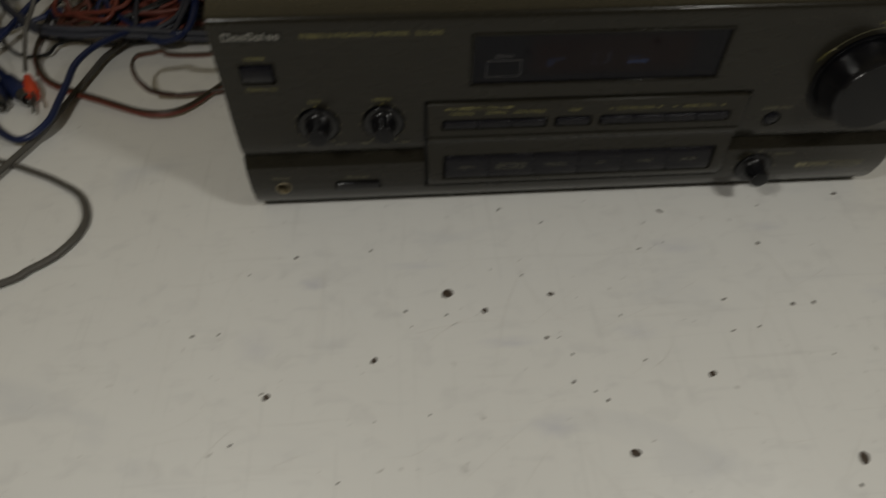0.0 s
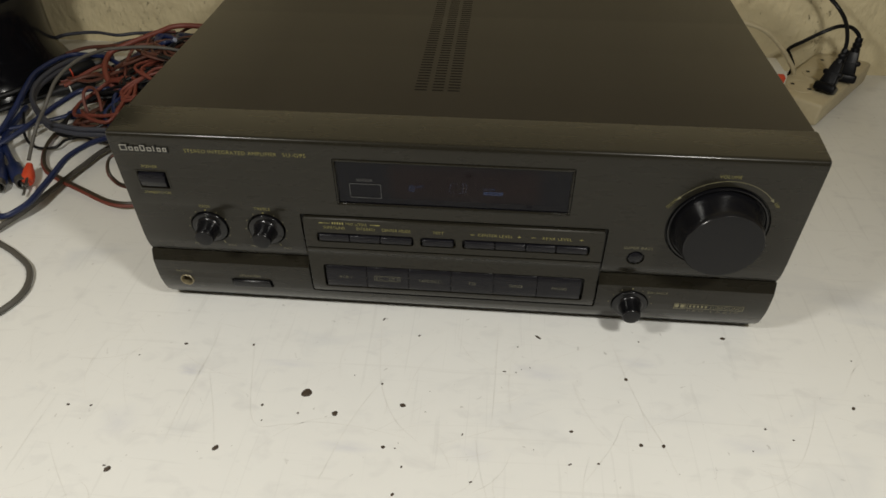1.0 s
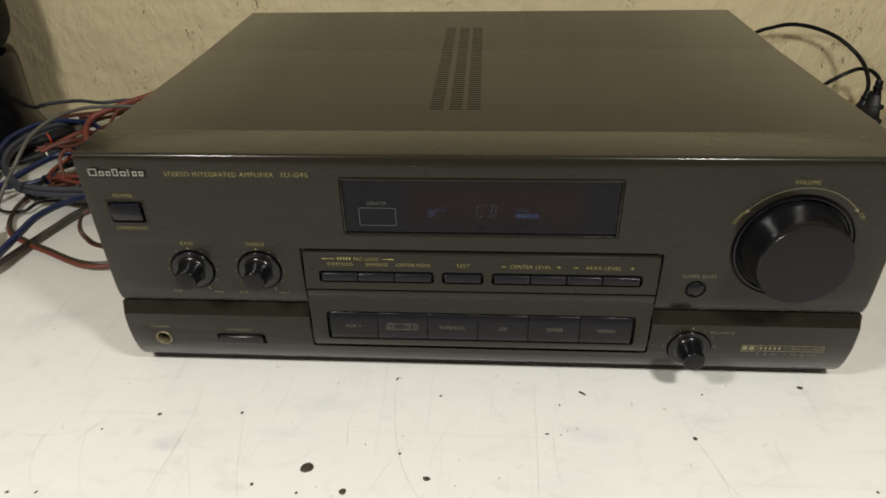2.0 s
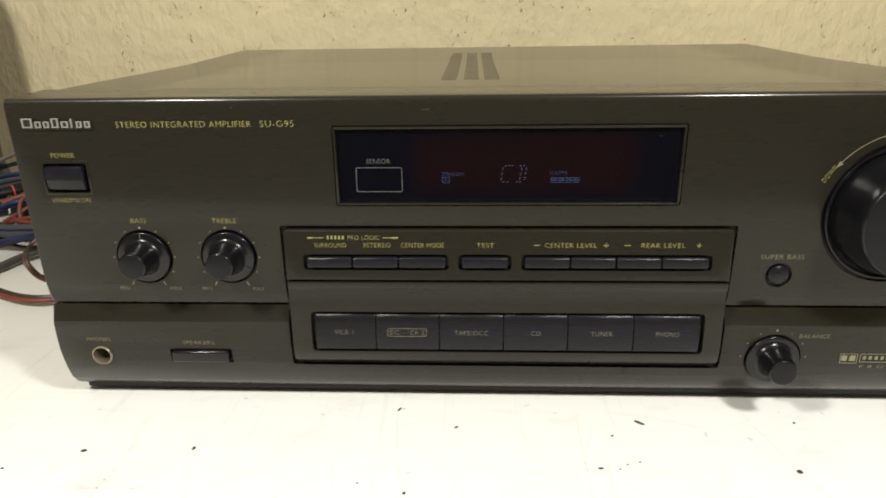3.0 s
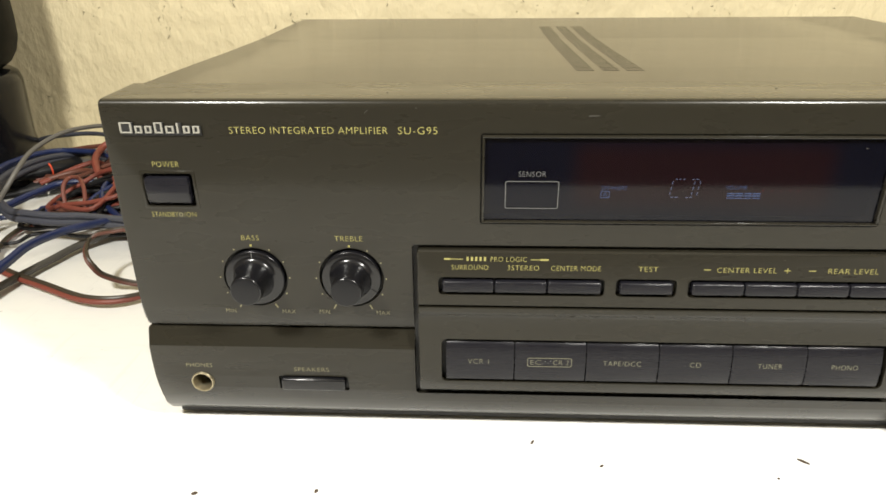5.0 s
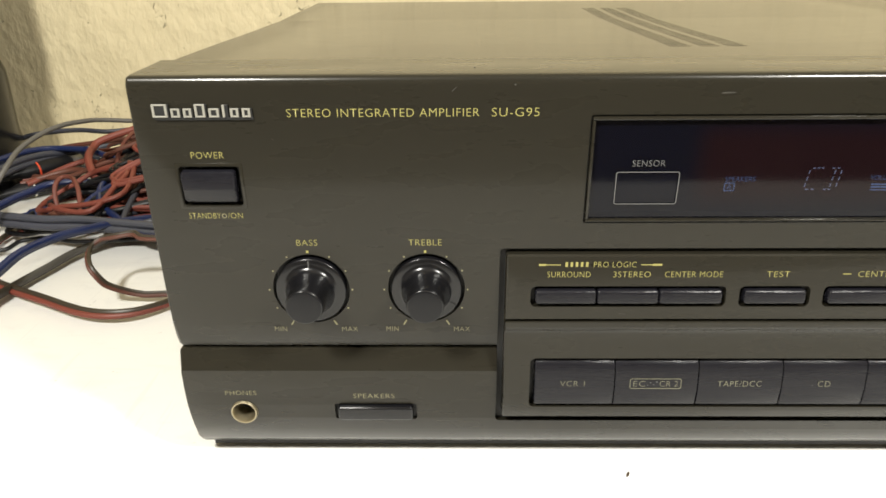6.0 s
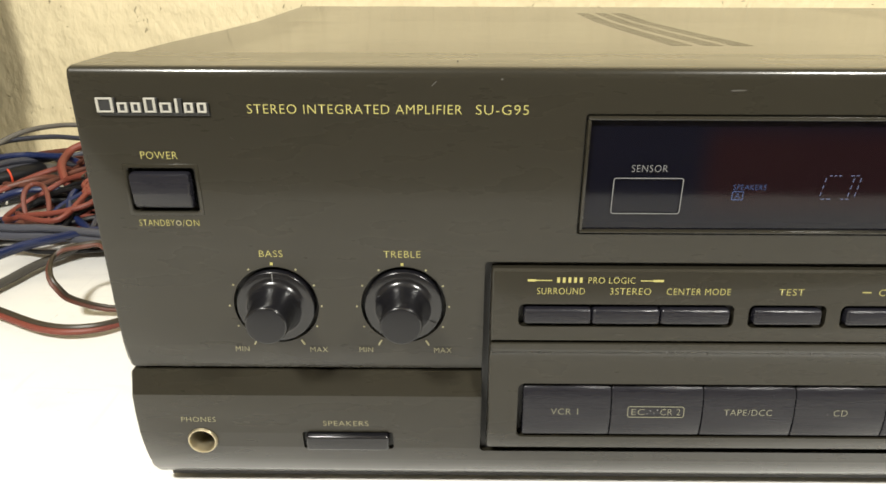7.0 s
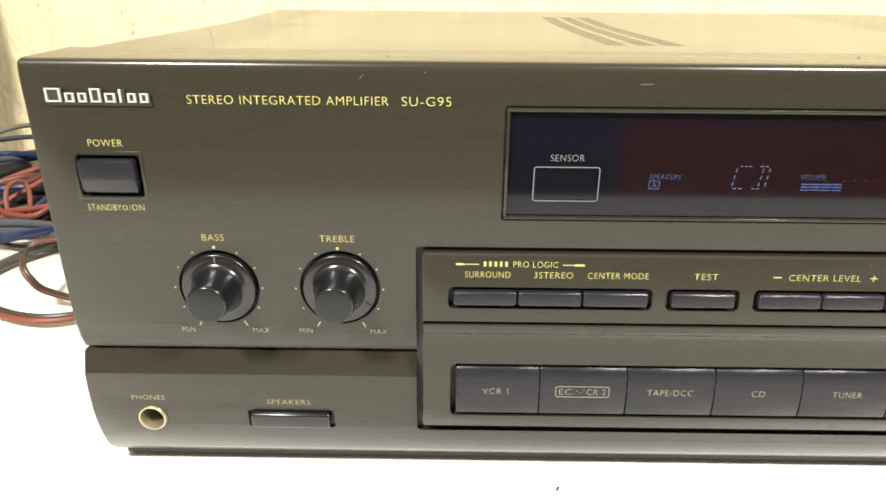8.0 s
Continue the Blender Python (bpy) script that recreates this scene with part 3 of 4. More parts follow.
for x, y, z, r in ((-1.646, 0.030, 0.771, 0.1295), (-1.256, 0.030, 0.773, 0.1295), (1.635, 0.015, 0.975, 0.3115), (1.189, 0.015, 0.691, 0.0575), (1.221, 0.012, 0.279, 0.1265)):
    part("recess_floor", lathe([(0, -0.02), (r, -0.02), (r, 0), (0, 0)], 48), GAP, amp, at=(x, y, z))

# lid: folded sheet with three columns of slots, slightly sagging in the middle
SAG = ((0.30, 1.472), (0.8, 1.471), (1.4, 1.466), (2.0, 1.465), (2.7, 1.478), (3.2, 1.487))


def lid_mesh():
    ys = [0.30, 0.5, 0.70]
    row = 0.0425
    slots = set()
    for k in range(46):
        slots.add(len(ys) - 1)
        ys += [0.70 + row * k + 0.0145, 0.70 + row * (k + 1)]
    ys += [2.9, 3.2]
    drop = {-2.172: 0.02, -2.168: 0.006, 2.168: 0.006, 2.172: 0.02}
    cols = [-0.320, -0.238, -0.202, -0.126, -0.097, -0.017]
    xs = [None, -2.172, -2.168, -2.154, -1.4, -0.8, *cols, 0.5, 1.2, 2.154, 2.168, 2.172, None]
    holes = {xs.index(c) for c in cols[::2]}
    zs = np.interp(ys, [p[0] for p in SAG], [p[1] for p in SAG])
    bm = bmesh.new()

    def layer(t):
        out = []
        for i, x in enumerate(xs):
            px = x if x is not None else (-2.172 if i == 0 else 2.172)
            inner = px * (1 - t / 2.172) if abs(px) > 2.1 else px
            out.append([bm.verts.new((inner, y, (0.12 if x is None else z - drop.get(x, 0) - t))) for y, z in zip(ys, zs)])
        return out
    top, low = layer(0.0), layer(0.012)
    solid = lambda i, k: 0 <= i < len(xs) - 1 and 0 <= k < len(ys) - 1 and not (i in holes and k in slots)
    for i in range(len(xs) - 1):
        for k in range(len(ys) - 1):
            if not solid(i, k):
                continue
            bm.faces.new((top[i][k], top[i + 1][k], top[i + 1][k + 1], top[i][k + 1]))
            bm.faces.new((low[i][k + 1], low[i + 1][k + 1], low[i + 1][k], low[i][k]))
            for (di, dk), (a, b) in zip(((-1, 0), (1, 0), (0, -1), (0, 1)), (((i, k), (i, k + 1)), ((i + 1, k), (i + 1, k + 1)), ((i, k), (i + 1, k)), ((i, k + 1), (i + 1, k + 1)))):
                if not solid(i + di, k + dk):
                    bm.faces.new((top[a[0]][a[1]], top[b[0]][b[1]], low[b[0]][b[1]], low[a[0]][a[1]]))
    return bm


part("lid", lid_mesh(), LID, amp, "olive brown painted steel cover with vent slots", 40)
part("chassis", box(-2.09, 2.09, 0.13, 3.15, 0.03, 0.10, 0.01), CHASSIS, amp, "black steel bottom tray")
# black tray lip, doubling as a solid shadow line under the front
part("bottom_lip", box(-2.125, 2.125, 0.112, 0.16, 0.016, 0.057, 0.004), CHASSIS, amp)
part("rear_plate", box(-2.10, 2.10, 3.12, 3.15, 0.10, 1.44), CHASSIS, amp)
part("interior_board", box(-2.0, 2.0, 0.3, 3.0, 0.30, 0.34), CHASSIS, amp)
for fx in (-1.7, 1.7):
    for fy in (0.5, 2.8):
        f = lathe([(0, 0), (0.17, 0), (0.18, 0.01), (0.17, 0.035), (0, 0.035)], 24, "z")
        part("foot", f, CHASSIS, amp, at=(fx, fy, 0))

# display window
pane = bmesh.new()
pane.faces.new([pane.verts.new(p) for p in ((-0.738, 0.008, 1.021), (0.719, 0.008, 1.021), (0.719, 0.008, 1.351), (-0.738, 0.008, 1.351))])
window = part("display_window", pane, GLASS, amp, "smoked blue window pane with a dark red middle")
window.visible_shadow = False
part("backing_plate", box(-0.736, 0.717, 0.074, 0.086, 1.022, 1.350), FILTER, window, "black backing behind the pane")
lining = box(-0.7465, -0.735, 0.010, 0.088, 1.013, 1.359)
for x0, x1, z0, z1 in ((0.716, 0.7275, 1.013, 1.359), (-0.735, 0.716, 1.013, 1.0215), (-0.735, 0.716, 1.3505, 1.359)):
    box(x0, x1, 0.010, 0.088, z0, z1, bm=lining)
part("display_lining", lining, GAP, window, "black lining of the display")
for z0, z1 in ((1.0165, 1.0245), (1.345, 1.3555)):
    part("window_rim", box(-0.7425, 0.7235, -0.008, 0.026, z0, z1, 0.004, 2), PANEL, window)
for x0, x1 in ((-0.7425, -0.733), (0.714, 0.7235)):
    part("window_rim", box(x0, x1, -0.008, 0.026, 1.0245, 1.345, 0.004, 2), PANEL, window)
Y = 0.0035
lettering("SENSOR", -0.607, -0.506, 1.208, 0.020, Y, GREY_PRINT, window, "pale grey printed word")
outline(-0.655, -0.456, 1.073, 1.181, 0.0026, 0.006, GREY_PRINT, window, "sensor_frame")
Y = 0.060  # the lit segments stand behind the pane
lettering("SPEAKERS", -0.288, -0.192, 1.137, 0.016, Y, GLOW_BLUE, window, "pale blue lit word")
outline(-0.289, -0.255, 1.097, 1.125, 0.0026, Y + 0.003, GLOW_BLUE, window, "lit_frame", r=0.003)
lettering("A", -0.280, -0.264, 1.111, 0.017, Y, GLOW_BLUE, window)
lettering("VOLUME", 0.175, 0.253, 1.141, 0.016, Y, GLOW_BLUE, window, "pale blue lit word")
for k in range(4):
    bm = bmesh.new()
    for j, h in enumerate((0.004, 0.006, 0.006)):
        box(0.183 + 0.032 * k, 0.211 + 0.032 * k, Y - 0.001, Y + 0.002, 1.098 + j * 0.009, 1.098 + j * 0.009 + h * 0.6, bm=bm)
    part("level_bar", bm, GLOW_BLUE, window)
for k in range(5):
    part("red_dot", box(0.311 + 0.033 * k, 0.316 + 0.033 * k, Y - 0.001, Y + 0.002, 1.127, 1.132), GLOW_RED, window)


def segment_letter(points, lean=0.14):
    """A dotted segment letter, leaning to the right."""
    bm = bmesh.new()
    for (xa, za), (xb, zb), n in points:
        for k in range(n):
            t0, t1 = k / n + 0.08, (k + 0.82) / n
            a = Vector((xa + (xb - xa) * t0, 0, za + (zb - za) * t0))
            b = Vector((xa + (xb - xa) * t1, 0, za + (zb - za) * t1))
            side = (b - a).cross(Vector((0, 1, 0))).normalized() * 0.0015
            q = [bm.verts.new((v.x + lean * (v.z - 1.114) - 0.002, Y, v.z - 0.013)) for v in (a + side, b + side, b - side, a - side)]
            bm.faces.new(q)
    return bm


part("lit_letter", segment_letter([((-0.030, 1.118), (-0.030, 1.183), 3), ((-0.026, 1.186), (0.014, 1.186), 3), ((-0.028, 1.115), (0.006, 1.115), 2)]), GLOW_GREY, window, "dim lit segment letter C")
part("lit_letter", segment_letter([((0.051, 1.118), (0.051, 1.183), 3), ((0.036, 1.186), (0.066, 1.186), 2), ((0.030, 1.115), (0.060, 1.115), 2), ((0.071, 1.118), (0.071, 1.183), 3)]), GLOW_GREY, window, "dim lit segment letter D")

# emblem and lettering of the upper panel
# black plates stand in for the emblem's dark sides and their shadow
part("emblem_plate", box(-2.070, -1.770, -0.006, 0.004, 1.352, 1.360, 0.001, 1), GAP, front_panel, "black plate painted in as the shadow line under the emblem")
x = -2.074
for w, h in ((0.046, 0.040), (0.027, 0.027), (0.025, 0.027), (0.031, 0.040), (0.031, 0.027), (0.013, 0.038), (0.025, 0.027), (0.025, 0.027)):
    part("emblem_back", box(x + 0.001, x + w + 0.004, -0.007, 0.002, 1.357, 1.360 + h, 0.001, 1), GAP, front_panel)
    k = 0.0072
    shape = box(x, x + k, -0.011, -0.006, 1.361, 1.361 + h, 0.001, 1)
    if w > 0.02:
        box(x + w - k, x + w, -0.011, -0.006, 1.361, 1.361 + h, 0.001, 1, shape)
        for z in (1.361, 1.361 + h - 0.005):
            box(x + k * 0.8, x + w - k * 0.8, -0.0108, -0.006, z, z + 0.005, 0.001, 1, shape)
    part("emblem_block", shape, SILVER, front_panel)
    x += w + 0.0107
F = -0.0012
lettering("STEREO INTEGRATED AMPLIFIER", -1.669, -1.086, 1.371, 0.025, F, GOLD_PRINT, front_panel, "yellow gold printed words")
lettering("SU-G95", -1.048, -0.905, 1.371, 0.026, F, GOLD_PRINT, front_panel, "yellow gold printed characters")
lettering("POWER", -1.981, -1.879, 1.241, 0.021, F, GOLD_PRINT, front_panel)
lettering("STANDBY", -2.019, -1.916, 1.040, 0.019, F, GOLD_PRINT, front_panel)
outline(-1.912, -1.896, 1.032, 1.048, 0.0025, 0.0, DULL_PRINT, front_panel, "power_symbol", r=0.0075)
lettering("/ON", -1.893, -1.845, 1.040, 0.019, F, GOLD_PRINT, front_panel)
lettering("BASS", -1.681, -1.612, 0.944, 0.021, F, GOLD_PRINT, front_panel)
lettering("TREBLE", -1.312, -1.203, 0.944, 0.021, F, GOLD_PRINT, front_panel)
for kx in (-1.648, -1.258):
    lettering("MIN", kx - 0.140, kx - 0.098, 0.617, 0.018, F, DULL_PRINT, front_panel)
    lettering("MAX", kx + 0.095, kx + 0.150, 0.616, 0.018, F, DULL_PRINT, front_panel)
    for k in range(11):
        a = radians(90 + (k - 5) * 30)
        r, s = (0.141, 0.004) if k == 5 else (0.141, 0.0025) if 0 < k < 10 else (0.148, 0.0022)
        dot = box(-s, s, -0.002, 0.002, -s if 0 < k < 10 else -0.010, s if 0 < k < 10 else 0.010)
        dot.transform(pose(kx + r * math.cos(a), 0, 0.770 + r * math.sin(a), 0, 90 - math.degrees(a), 0))
        part("scale_dot", dot, GOLD_PRINT if k == 5 else DULL_PRINT, front_panel)
lettering("VOLUME", 1.556, 1.682, 1.354, 0.022, F, GOLD_PRINT, front_panel)
ring = bmesh.new()
prev = None
for k in range(33):
    a = radians(142 - 102 * k / 32)
    pair = [ring.verts.new((1.635 + r * math.cos(a), F, 0.975 + r * math.sin(a))) for r in (0.347, 0.350)]
    if prev:
        ring.faces.new((*prev, pair[1], pair[0]))
    prev = pair
part("volume_arc", ring, DULL_PRINT, front_panel)
for a in (142.5, 40):
    tip = bmesh.new()
    s = 1 if a == 40 else -1
    tip.faces.new([tip.verts.new(p) for p in ((-0.010 * s, F, 0.010), (0.019 * s, F, 0), (-0.010 * s, F, -0.010))])
    tip.transform(pose(1.635 + 0.348 * math.cos(radians(a)), 0, 0.975 + 0.348 * math.sin(radians(a)), 0, 50 * s, 0))
    part("arrow_head", tip, DULL_PRINT, front_panel)
lettering("DOWN", 1.287, 1.362, 1.147, 0.020, F, GOLD_PRINT, front_panel, turn=-58)
lettering("UP", 1.917, 1.955, 1.165, 0.020, F, GOLD_PRINT, front_panel, turn=58)
lettering("SUPER BASS", 1.102, 1.286, 0.778, 0.021, F, DULL_PRINT, front_panel)


def turned_knob(name, profile, x, y, z, label, face_radius, face_height, pointer=None, skirt=0.1):
    """A turned knob with its own matt end face and a pointer slit in the skirt."""
    ob = part(name, lathe(profile, 64), KNOB, amp, label, 50, at=(x, y, z))
    cap = lathe([(0, face_height + 0.0015), (face_radius * 0.9, face_height + 0.0015), (face_radius, face_height), (face_radius, face_height - 0.004)], 64)
    part("face", cap, KNOB_FACE, ob, "matt black end face")
    if pointer is not None:
        p = box(skirt * 0.76, skirt, -0.0165, -0.008, -0.0012, 0.0012)
        p.transform(pose(0, 0, 0, 0, -pointer, 0))
        part("pointer", p, GAP if name != "bass_knob" else GREY_PRINT, ob)
    return ob


SMALL = [(0, -0.04), (0.117, -0.04), (0.118, 0.009), (0.1165, 0.012), (0.114, 0.0132), (0.098, 0.0135), (0.092, 0.0145), (0.086, 0.018), (0.080, 0.0245), (0.0755, 0.034), (0.072, 0.047), (0.068, 0.068),
         (0.0645, 0.095), (0.062, 0.120), (0.060, 0.128), (0.057, 0.131), (0.055, 0.131), (0, 0.131)]
turned_knob("bass_knob", SMALL, -1.646, 0, 0.771, "glossy black flared bass knob", 0.056, 0.1315, 90, 0.112)
turned_knob("treble_knob", SMALL, -1.256, 0, 0.773, "glossy black flared treble knob", 0.056, 0.1315, -28, 0.112)
turned_knob("balance_knob", SMALL, 1.221, -0.008, 0.279, "glossy black flared balance knob", 0.056, 0.1315)
turned_knob("volume_knob", [(0, -0.05), (0.294, -0.05), (0.298, 0.002), (0.296, 0.008), (0.289, 0.010), (0.283, 0.006), (0.280, -0.004), (0.273, -0.006), (0.270, 0.002), (0.267, 0.022), (0.261, 0.050), (0.251, 0.090), (0.243, 0.140),
                            (0.236, 0.176), (0.230, 0.184), (0, 0.184)], 1.635, 0, 0.975, "large glossy black volume knob", 0.230, 0.184)
part("super_bass_button", lathe([(0, -0.05), (0.045, -0.05), (0.046, -0.010), (0.043, 0.000), (0.033, 0.007), (0, 0.010)], 40), BUTTON, amp, "small round black button", at=(1.189, 0, 0.691))

# power rocker: leaning face
rocker = [(0.07, 1.192), (-0.006, 1.192), (-0.012, 1.189), (-0.014, 1.183), (-0.018, 1.136), (-0.018, 1.131), (-0.016, 1.125), (-0.008, 1.094),
          (-0.004, 1.088), (0.004, 1.084), (0.07, 1.084)]
power = extruded(rocker, -2.020, -1.852, 0.007)
part("power_button", power, BUTTON, amp, "black rectangular power button")
rim = part("button_rim", box(-2.040, -1.825, -0.0025, 0.006, 1.063, 1.216, 0.003, 2), PANEL, front_panel, "thin raised rim round the power button")
drilled(rim, [box(-2.030, -1.835, -0.1, 0.1, 1.072, 1.206, 0.010, 3)])
part("speakers_button", box(-1.588, -1.314, -0.030, 0.05, 0.241, 0.300, 0.010, 3), KNOB, amp, "long black speakers button")
part("phones_socket", lathe([(0.030, -0.11), (0.0315, -0.06), (0.036, -0.03), (0.040, 0.004), (0.0425, 0.011), (0.046, 0.012), (0.0495, 0.006), (0.050, -0.012), (0.046, -0.014)], 40), BRASS, amp, "pale gold headphone socket rim", at=(-1.938, -0.006, 0.267))
part("socket_hole", lathe([(0, -0.10), (0.0335, -0.10), (0.0335, -0.06), (0, -0.06)], 30), GAP, amp, at=(-1.938, -0.006, 0.267))


def face_y(z):
    """How far the upper slope of the centre block stands out at a height."""
    return -0.019 - 0.026 * (0.899 - z) / 0.225


# upper row of small buttons
ROW = ((-0.892, -0.690), (-0.687, -0.484), (-0.481, -0.274), (-0.202, 0.001), (0.074, 0.272), (0.275, 0.471), (0.474, 0.666), (0.669, 0.869))
for x0, x1 in ROW:
    b = box(x0, x1, -0.045, 0.018, 0.736, 0.785, 0.010, 4)
    for v in b.verts:
        if v.co.y < -0.02:
            v.co.y -= (0.761 - v.co.z) * 0.10
    part("mode_button", b, BUTTON, block)


def on_block(words, x0, x1, z, height, mat=GOLD_PRINT):
    lettering(words, x0, x1, z, height, face_y(z) - 0.0015, mat, block, tilt=math.degrees(math.atan(0.026 / 0.225)) * -1)


bars((1, 1, 1, 1, 1), -0.797, -0.722, 0.873, 0.016, face_y(0.873) - 0.0005, GOLD_PRINT, block, "printed_bar", 0.001, gap=1.1)
on_block("PRO LOGIC", -0.704, -0.565, 0.873, 0.019)
for x0, x1, x2 in ((-0.884, -0.860, -0.812), (-0.481, -0.512, -0.549)):
    bm = box(min(x0, x1), max(x0, x1), face_y(0.872) - 0.0015, face_y(0.872), 0.8685, 0.8750)
    box(min(x1, x2), max(x1, x2), face_y(0.872) - 0.0015, face_y(0.872), 0.8705, 0.8730, bm=bm)
    part("pointer_line", bm, GOLD_PRINT, block)
for words, x0, x1 in (("SURROUND", -0.855, -0.713), ("3STEREO", -0.638, -0.516), ("CENTER MODE", -0.469, -0.279), ("TEST", -0.136, -0.061),
                      ("CENTER LEVEL", 0.161, 0.385), ("REAR LEVEL", 0.576, 0.763)):
    on_block(words, x0, x1, 0.839, 0.020)
for x0 in (0.112, 0.504):
    bm = box(x0, x0 + 0.026, face_y(0.839) - 0.0015, face_y(0.839), 0.8375, 0.8405)
    part("minus_sign", bm, GOLD_PRINT, block)
for x0 in (0.414, 0.811):
    bm = box(x0, x0 + 0.022, face_y(0.839) - 0.0015, face_y(0.839), 0.8376, 0.8404)
    box(x0 + 0.0096, x0 + 0.0124, face_y(0.839) - 0.0016, face_y(0.839), 0.829, 0.849, bm=bm)
    part("plus_sign", bm, GOLD_PRINT, block)

# lower row of selector keys, bowed faces
KEY = [(0.01, 0.508), (-0.014, 0.508), (-0.018, 0.507), (-0.024, 0.503), (-0.03, 0.495), (-0.0345, 0.484), (-0.0385, 0.47), (-0.042, 0.453), (-0.0455, 0.4252), (-0.0495, 0.3985), (-0.0515, 0.3718), (-0.0515, 0.3496), (-0.048, 0.3345), (-0.041, 0.33), (0.01, 0.33)]
EDGES = [-0.880, -0.598, -0.306, -0.013, 0.278, 0.573, 0.868]
keys = []
for x0, x1 in zip(EDGES, EDGES[1:]):
    keys.append(part("selector_key", extruded(KEY, x0 + 0.002, x1 - 0.002, 0.003), BUTTON, amp, "blue black selector key"))


def key_words(n, words, x0, x1, height=0.021):
    lettering(words, x0, x1, 0.420, height, -0.0475, KEY_PRINT, keys[n], tilt=-8)


key_words(0, "VCR 1", -0.789, -0.703)
key_words(1, "EC", -0.532, -0.490)
key_words(1, "CR 2", -0.440, -0.376)
bm = bmesh.new()
for k, (dx, dz) in enumerate(((-0.484, 0.412), (-0.474, 0.423), (-0.462, 0.415), (-0.452, 0.426))):
    box(dx, dx + 0.004, -0.0480, -0.0445, dz, dz + 0.002, bm=bm)
part("worn_print", bm, GREY_PRINT, keys[1], "worn remains of a printed character")
frame_print = outline(-0.545, -0.364, 0.401, 0.440, 0.0024, 0.0, KEY_PRINT, keys[1], "printed_frame", r=0.008)
bow = sorted((z, y) for y, z in KEY[2:-2])
for v in frame_print.data.vertices:  # laid on the bowed face
    v.co.y = (np.interp(v.co.z / DM, [p[0] for p in bow], [p[1] for p in bow]) - 0.0014) * DM
key_words(2, "TAPE/DCC", -0.237, -0.084)
key_words(3, "CD", 0.112, 0.156)
key_words(4, "TUNER", 0.382, 0.479)
key_words(5, "PHONO", 0.674, 0.775)

# scuffs and dust on the paint
for x, y, z, w, h, turn, owner in ((-0.348, -0.0012, 1.425, 0.046, 0.005, -2, front_panel), (-1.161, -0.0012, 1.440, 0.022, 0.003, -45, front_panel), (-0.980, -0.0005, 1.452, 0.006, 0.006, 0, front_panel),
                                   (0.62, -0.0012, 1.31, 0.012, 0.003, 20, front_panel), (-0.206, -0.0395, 0.455, 0.016, 0.005, -55, keys[2]), (0.094, -0.0475, 0.414, 0.004, 0.004, 0, keys[3]),
                                   (-0.62, face_y(0.885) - 0.0012, 0.885, 0.012, 0.003, 5, block), (-0.985, -0.003, 0.89, 0.004, 0.012, 0, block), (-0.60, face_y(0.70) - 0.0012, 0.70, 0.03, 0.002, 3, block), (0.41, face_y(0.88) - 0.0012, 0.88, 0.007, 0.004, 15, block),
                                   (-1.72, -0.0012, 1.29, 0.012, 0.002, 30, front_panel), (-1.05, -0.0012, 0.66, 0.02, 0.002, -8, front_panel), (1.02, -0.0012, 1.18, 0.015, 0.002, 60, front_panel)):
    bm = bmesh.new()
    bm.faces.new([bm.verts.new((0.5 * w * math.cos(2 * math.pi * k / 8), 0, 0.5 * h * math.sin(2 * math.pi * k / 8) * (1 + 0.3 * math.sin(k * 5)))) for k in range(8)])
    bm.transform(pose(x, y, z, 0, turn, 0))
    part("scuff", bm, DUST, owner)
for x, y in ((-1.1, 0.12), (0.35, 0.2), (1.5, 0.25)):
    part("dust_speck", box(x, x + 0.005, y, y + 0.005, 1.4805, 1.4850), DUST, front_panel)

# a patch of fine scratches on the ledge above the display's end
rng = random.Random(3)
for n in range(9):
    mark = box(-0.5, 0.5, -0.0008, 0.0008, -0.0006, 0.0007)
    mark.transform(pose(rng.uniform(0.66, 0.98), rng.uniform(0.06, 0.16), 1.4826, 0, 0, rng.uniform(-60, 60)) @ Matrix.Diagonal((rng.uniform(0.01, 0.035), 1, 1, 1)))
    part("fine_scratch", mark, DUST, front_panel)

# print of the lower panel
lettering("PHONES", -1.996, -1.883, 0.354, 0.019, -0.0135, DULL_PRINT, lower_panel)
lettering("SPEAKERS", -1.530, -1.380, 0.341, 0.019, -0.0130, DULL_PRINT, lower_panel)
lettering("BALANCE", 1.324, 1.458, 0.400, 0.019, -0.0145, DULL_PRINT, lower_panel)
for k in range(7):
    a = radians(90 + (k - 3) * 28)
    s = 0.004 if k == 3 else 0.0021
    part("scale_dot", box(1.221 + 0.147 * math.cos(a) - s, 1.221 + 0.147 * math.cos(a) + s, -0.0145, -0.006, 0.279 + 0.147 * math.sin(a) - s, 0.279 + 0.147 * math.sin(a) + s), DULL_PRINT, lower_panel)
outline(1.522, 1.600, 0.262, 0.312, 0.003, -0.009, DULL_PRINT, lower_panel, "printed_frame", r=0.003)
for x0, x1 in ((1.529, 1.556), (1.566, 1.593)):
    part("printed_half_disc", box(x0, x1, -0.0105, -0.006, 0.272, 0.302, 0.0015, 1), DULL_PRINT, lower_panel)
outline(1.610, 1.985, 0.268, 0.312, 0.003, -0.009, DULL_PRINT, lower_panel, "printed_frame", r=0.003)
bars((1, 1, 1, 1, 1), 1.625, 1.742, 0.290, 0.017, -0.010, DULL_PRINT, lower_panel, "printed_bar", 0.002, gap=1.1)
lettering("SURROUND", 1.762, 1.974, 0.290, 0.020, -0.0125, DULL_PRINT, lower_panel)
lettering("P R O   L O G I C", 1.62, 1.96, 0.243, 0.017, -0.0065, DULL_PRINT, lower_panel, tilt=8)


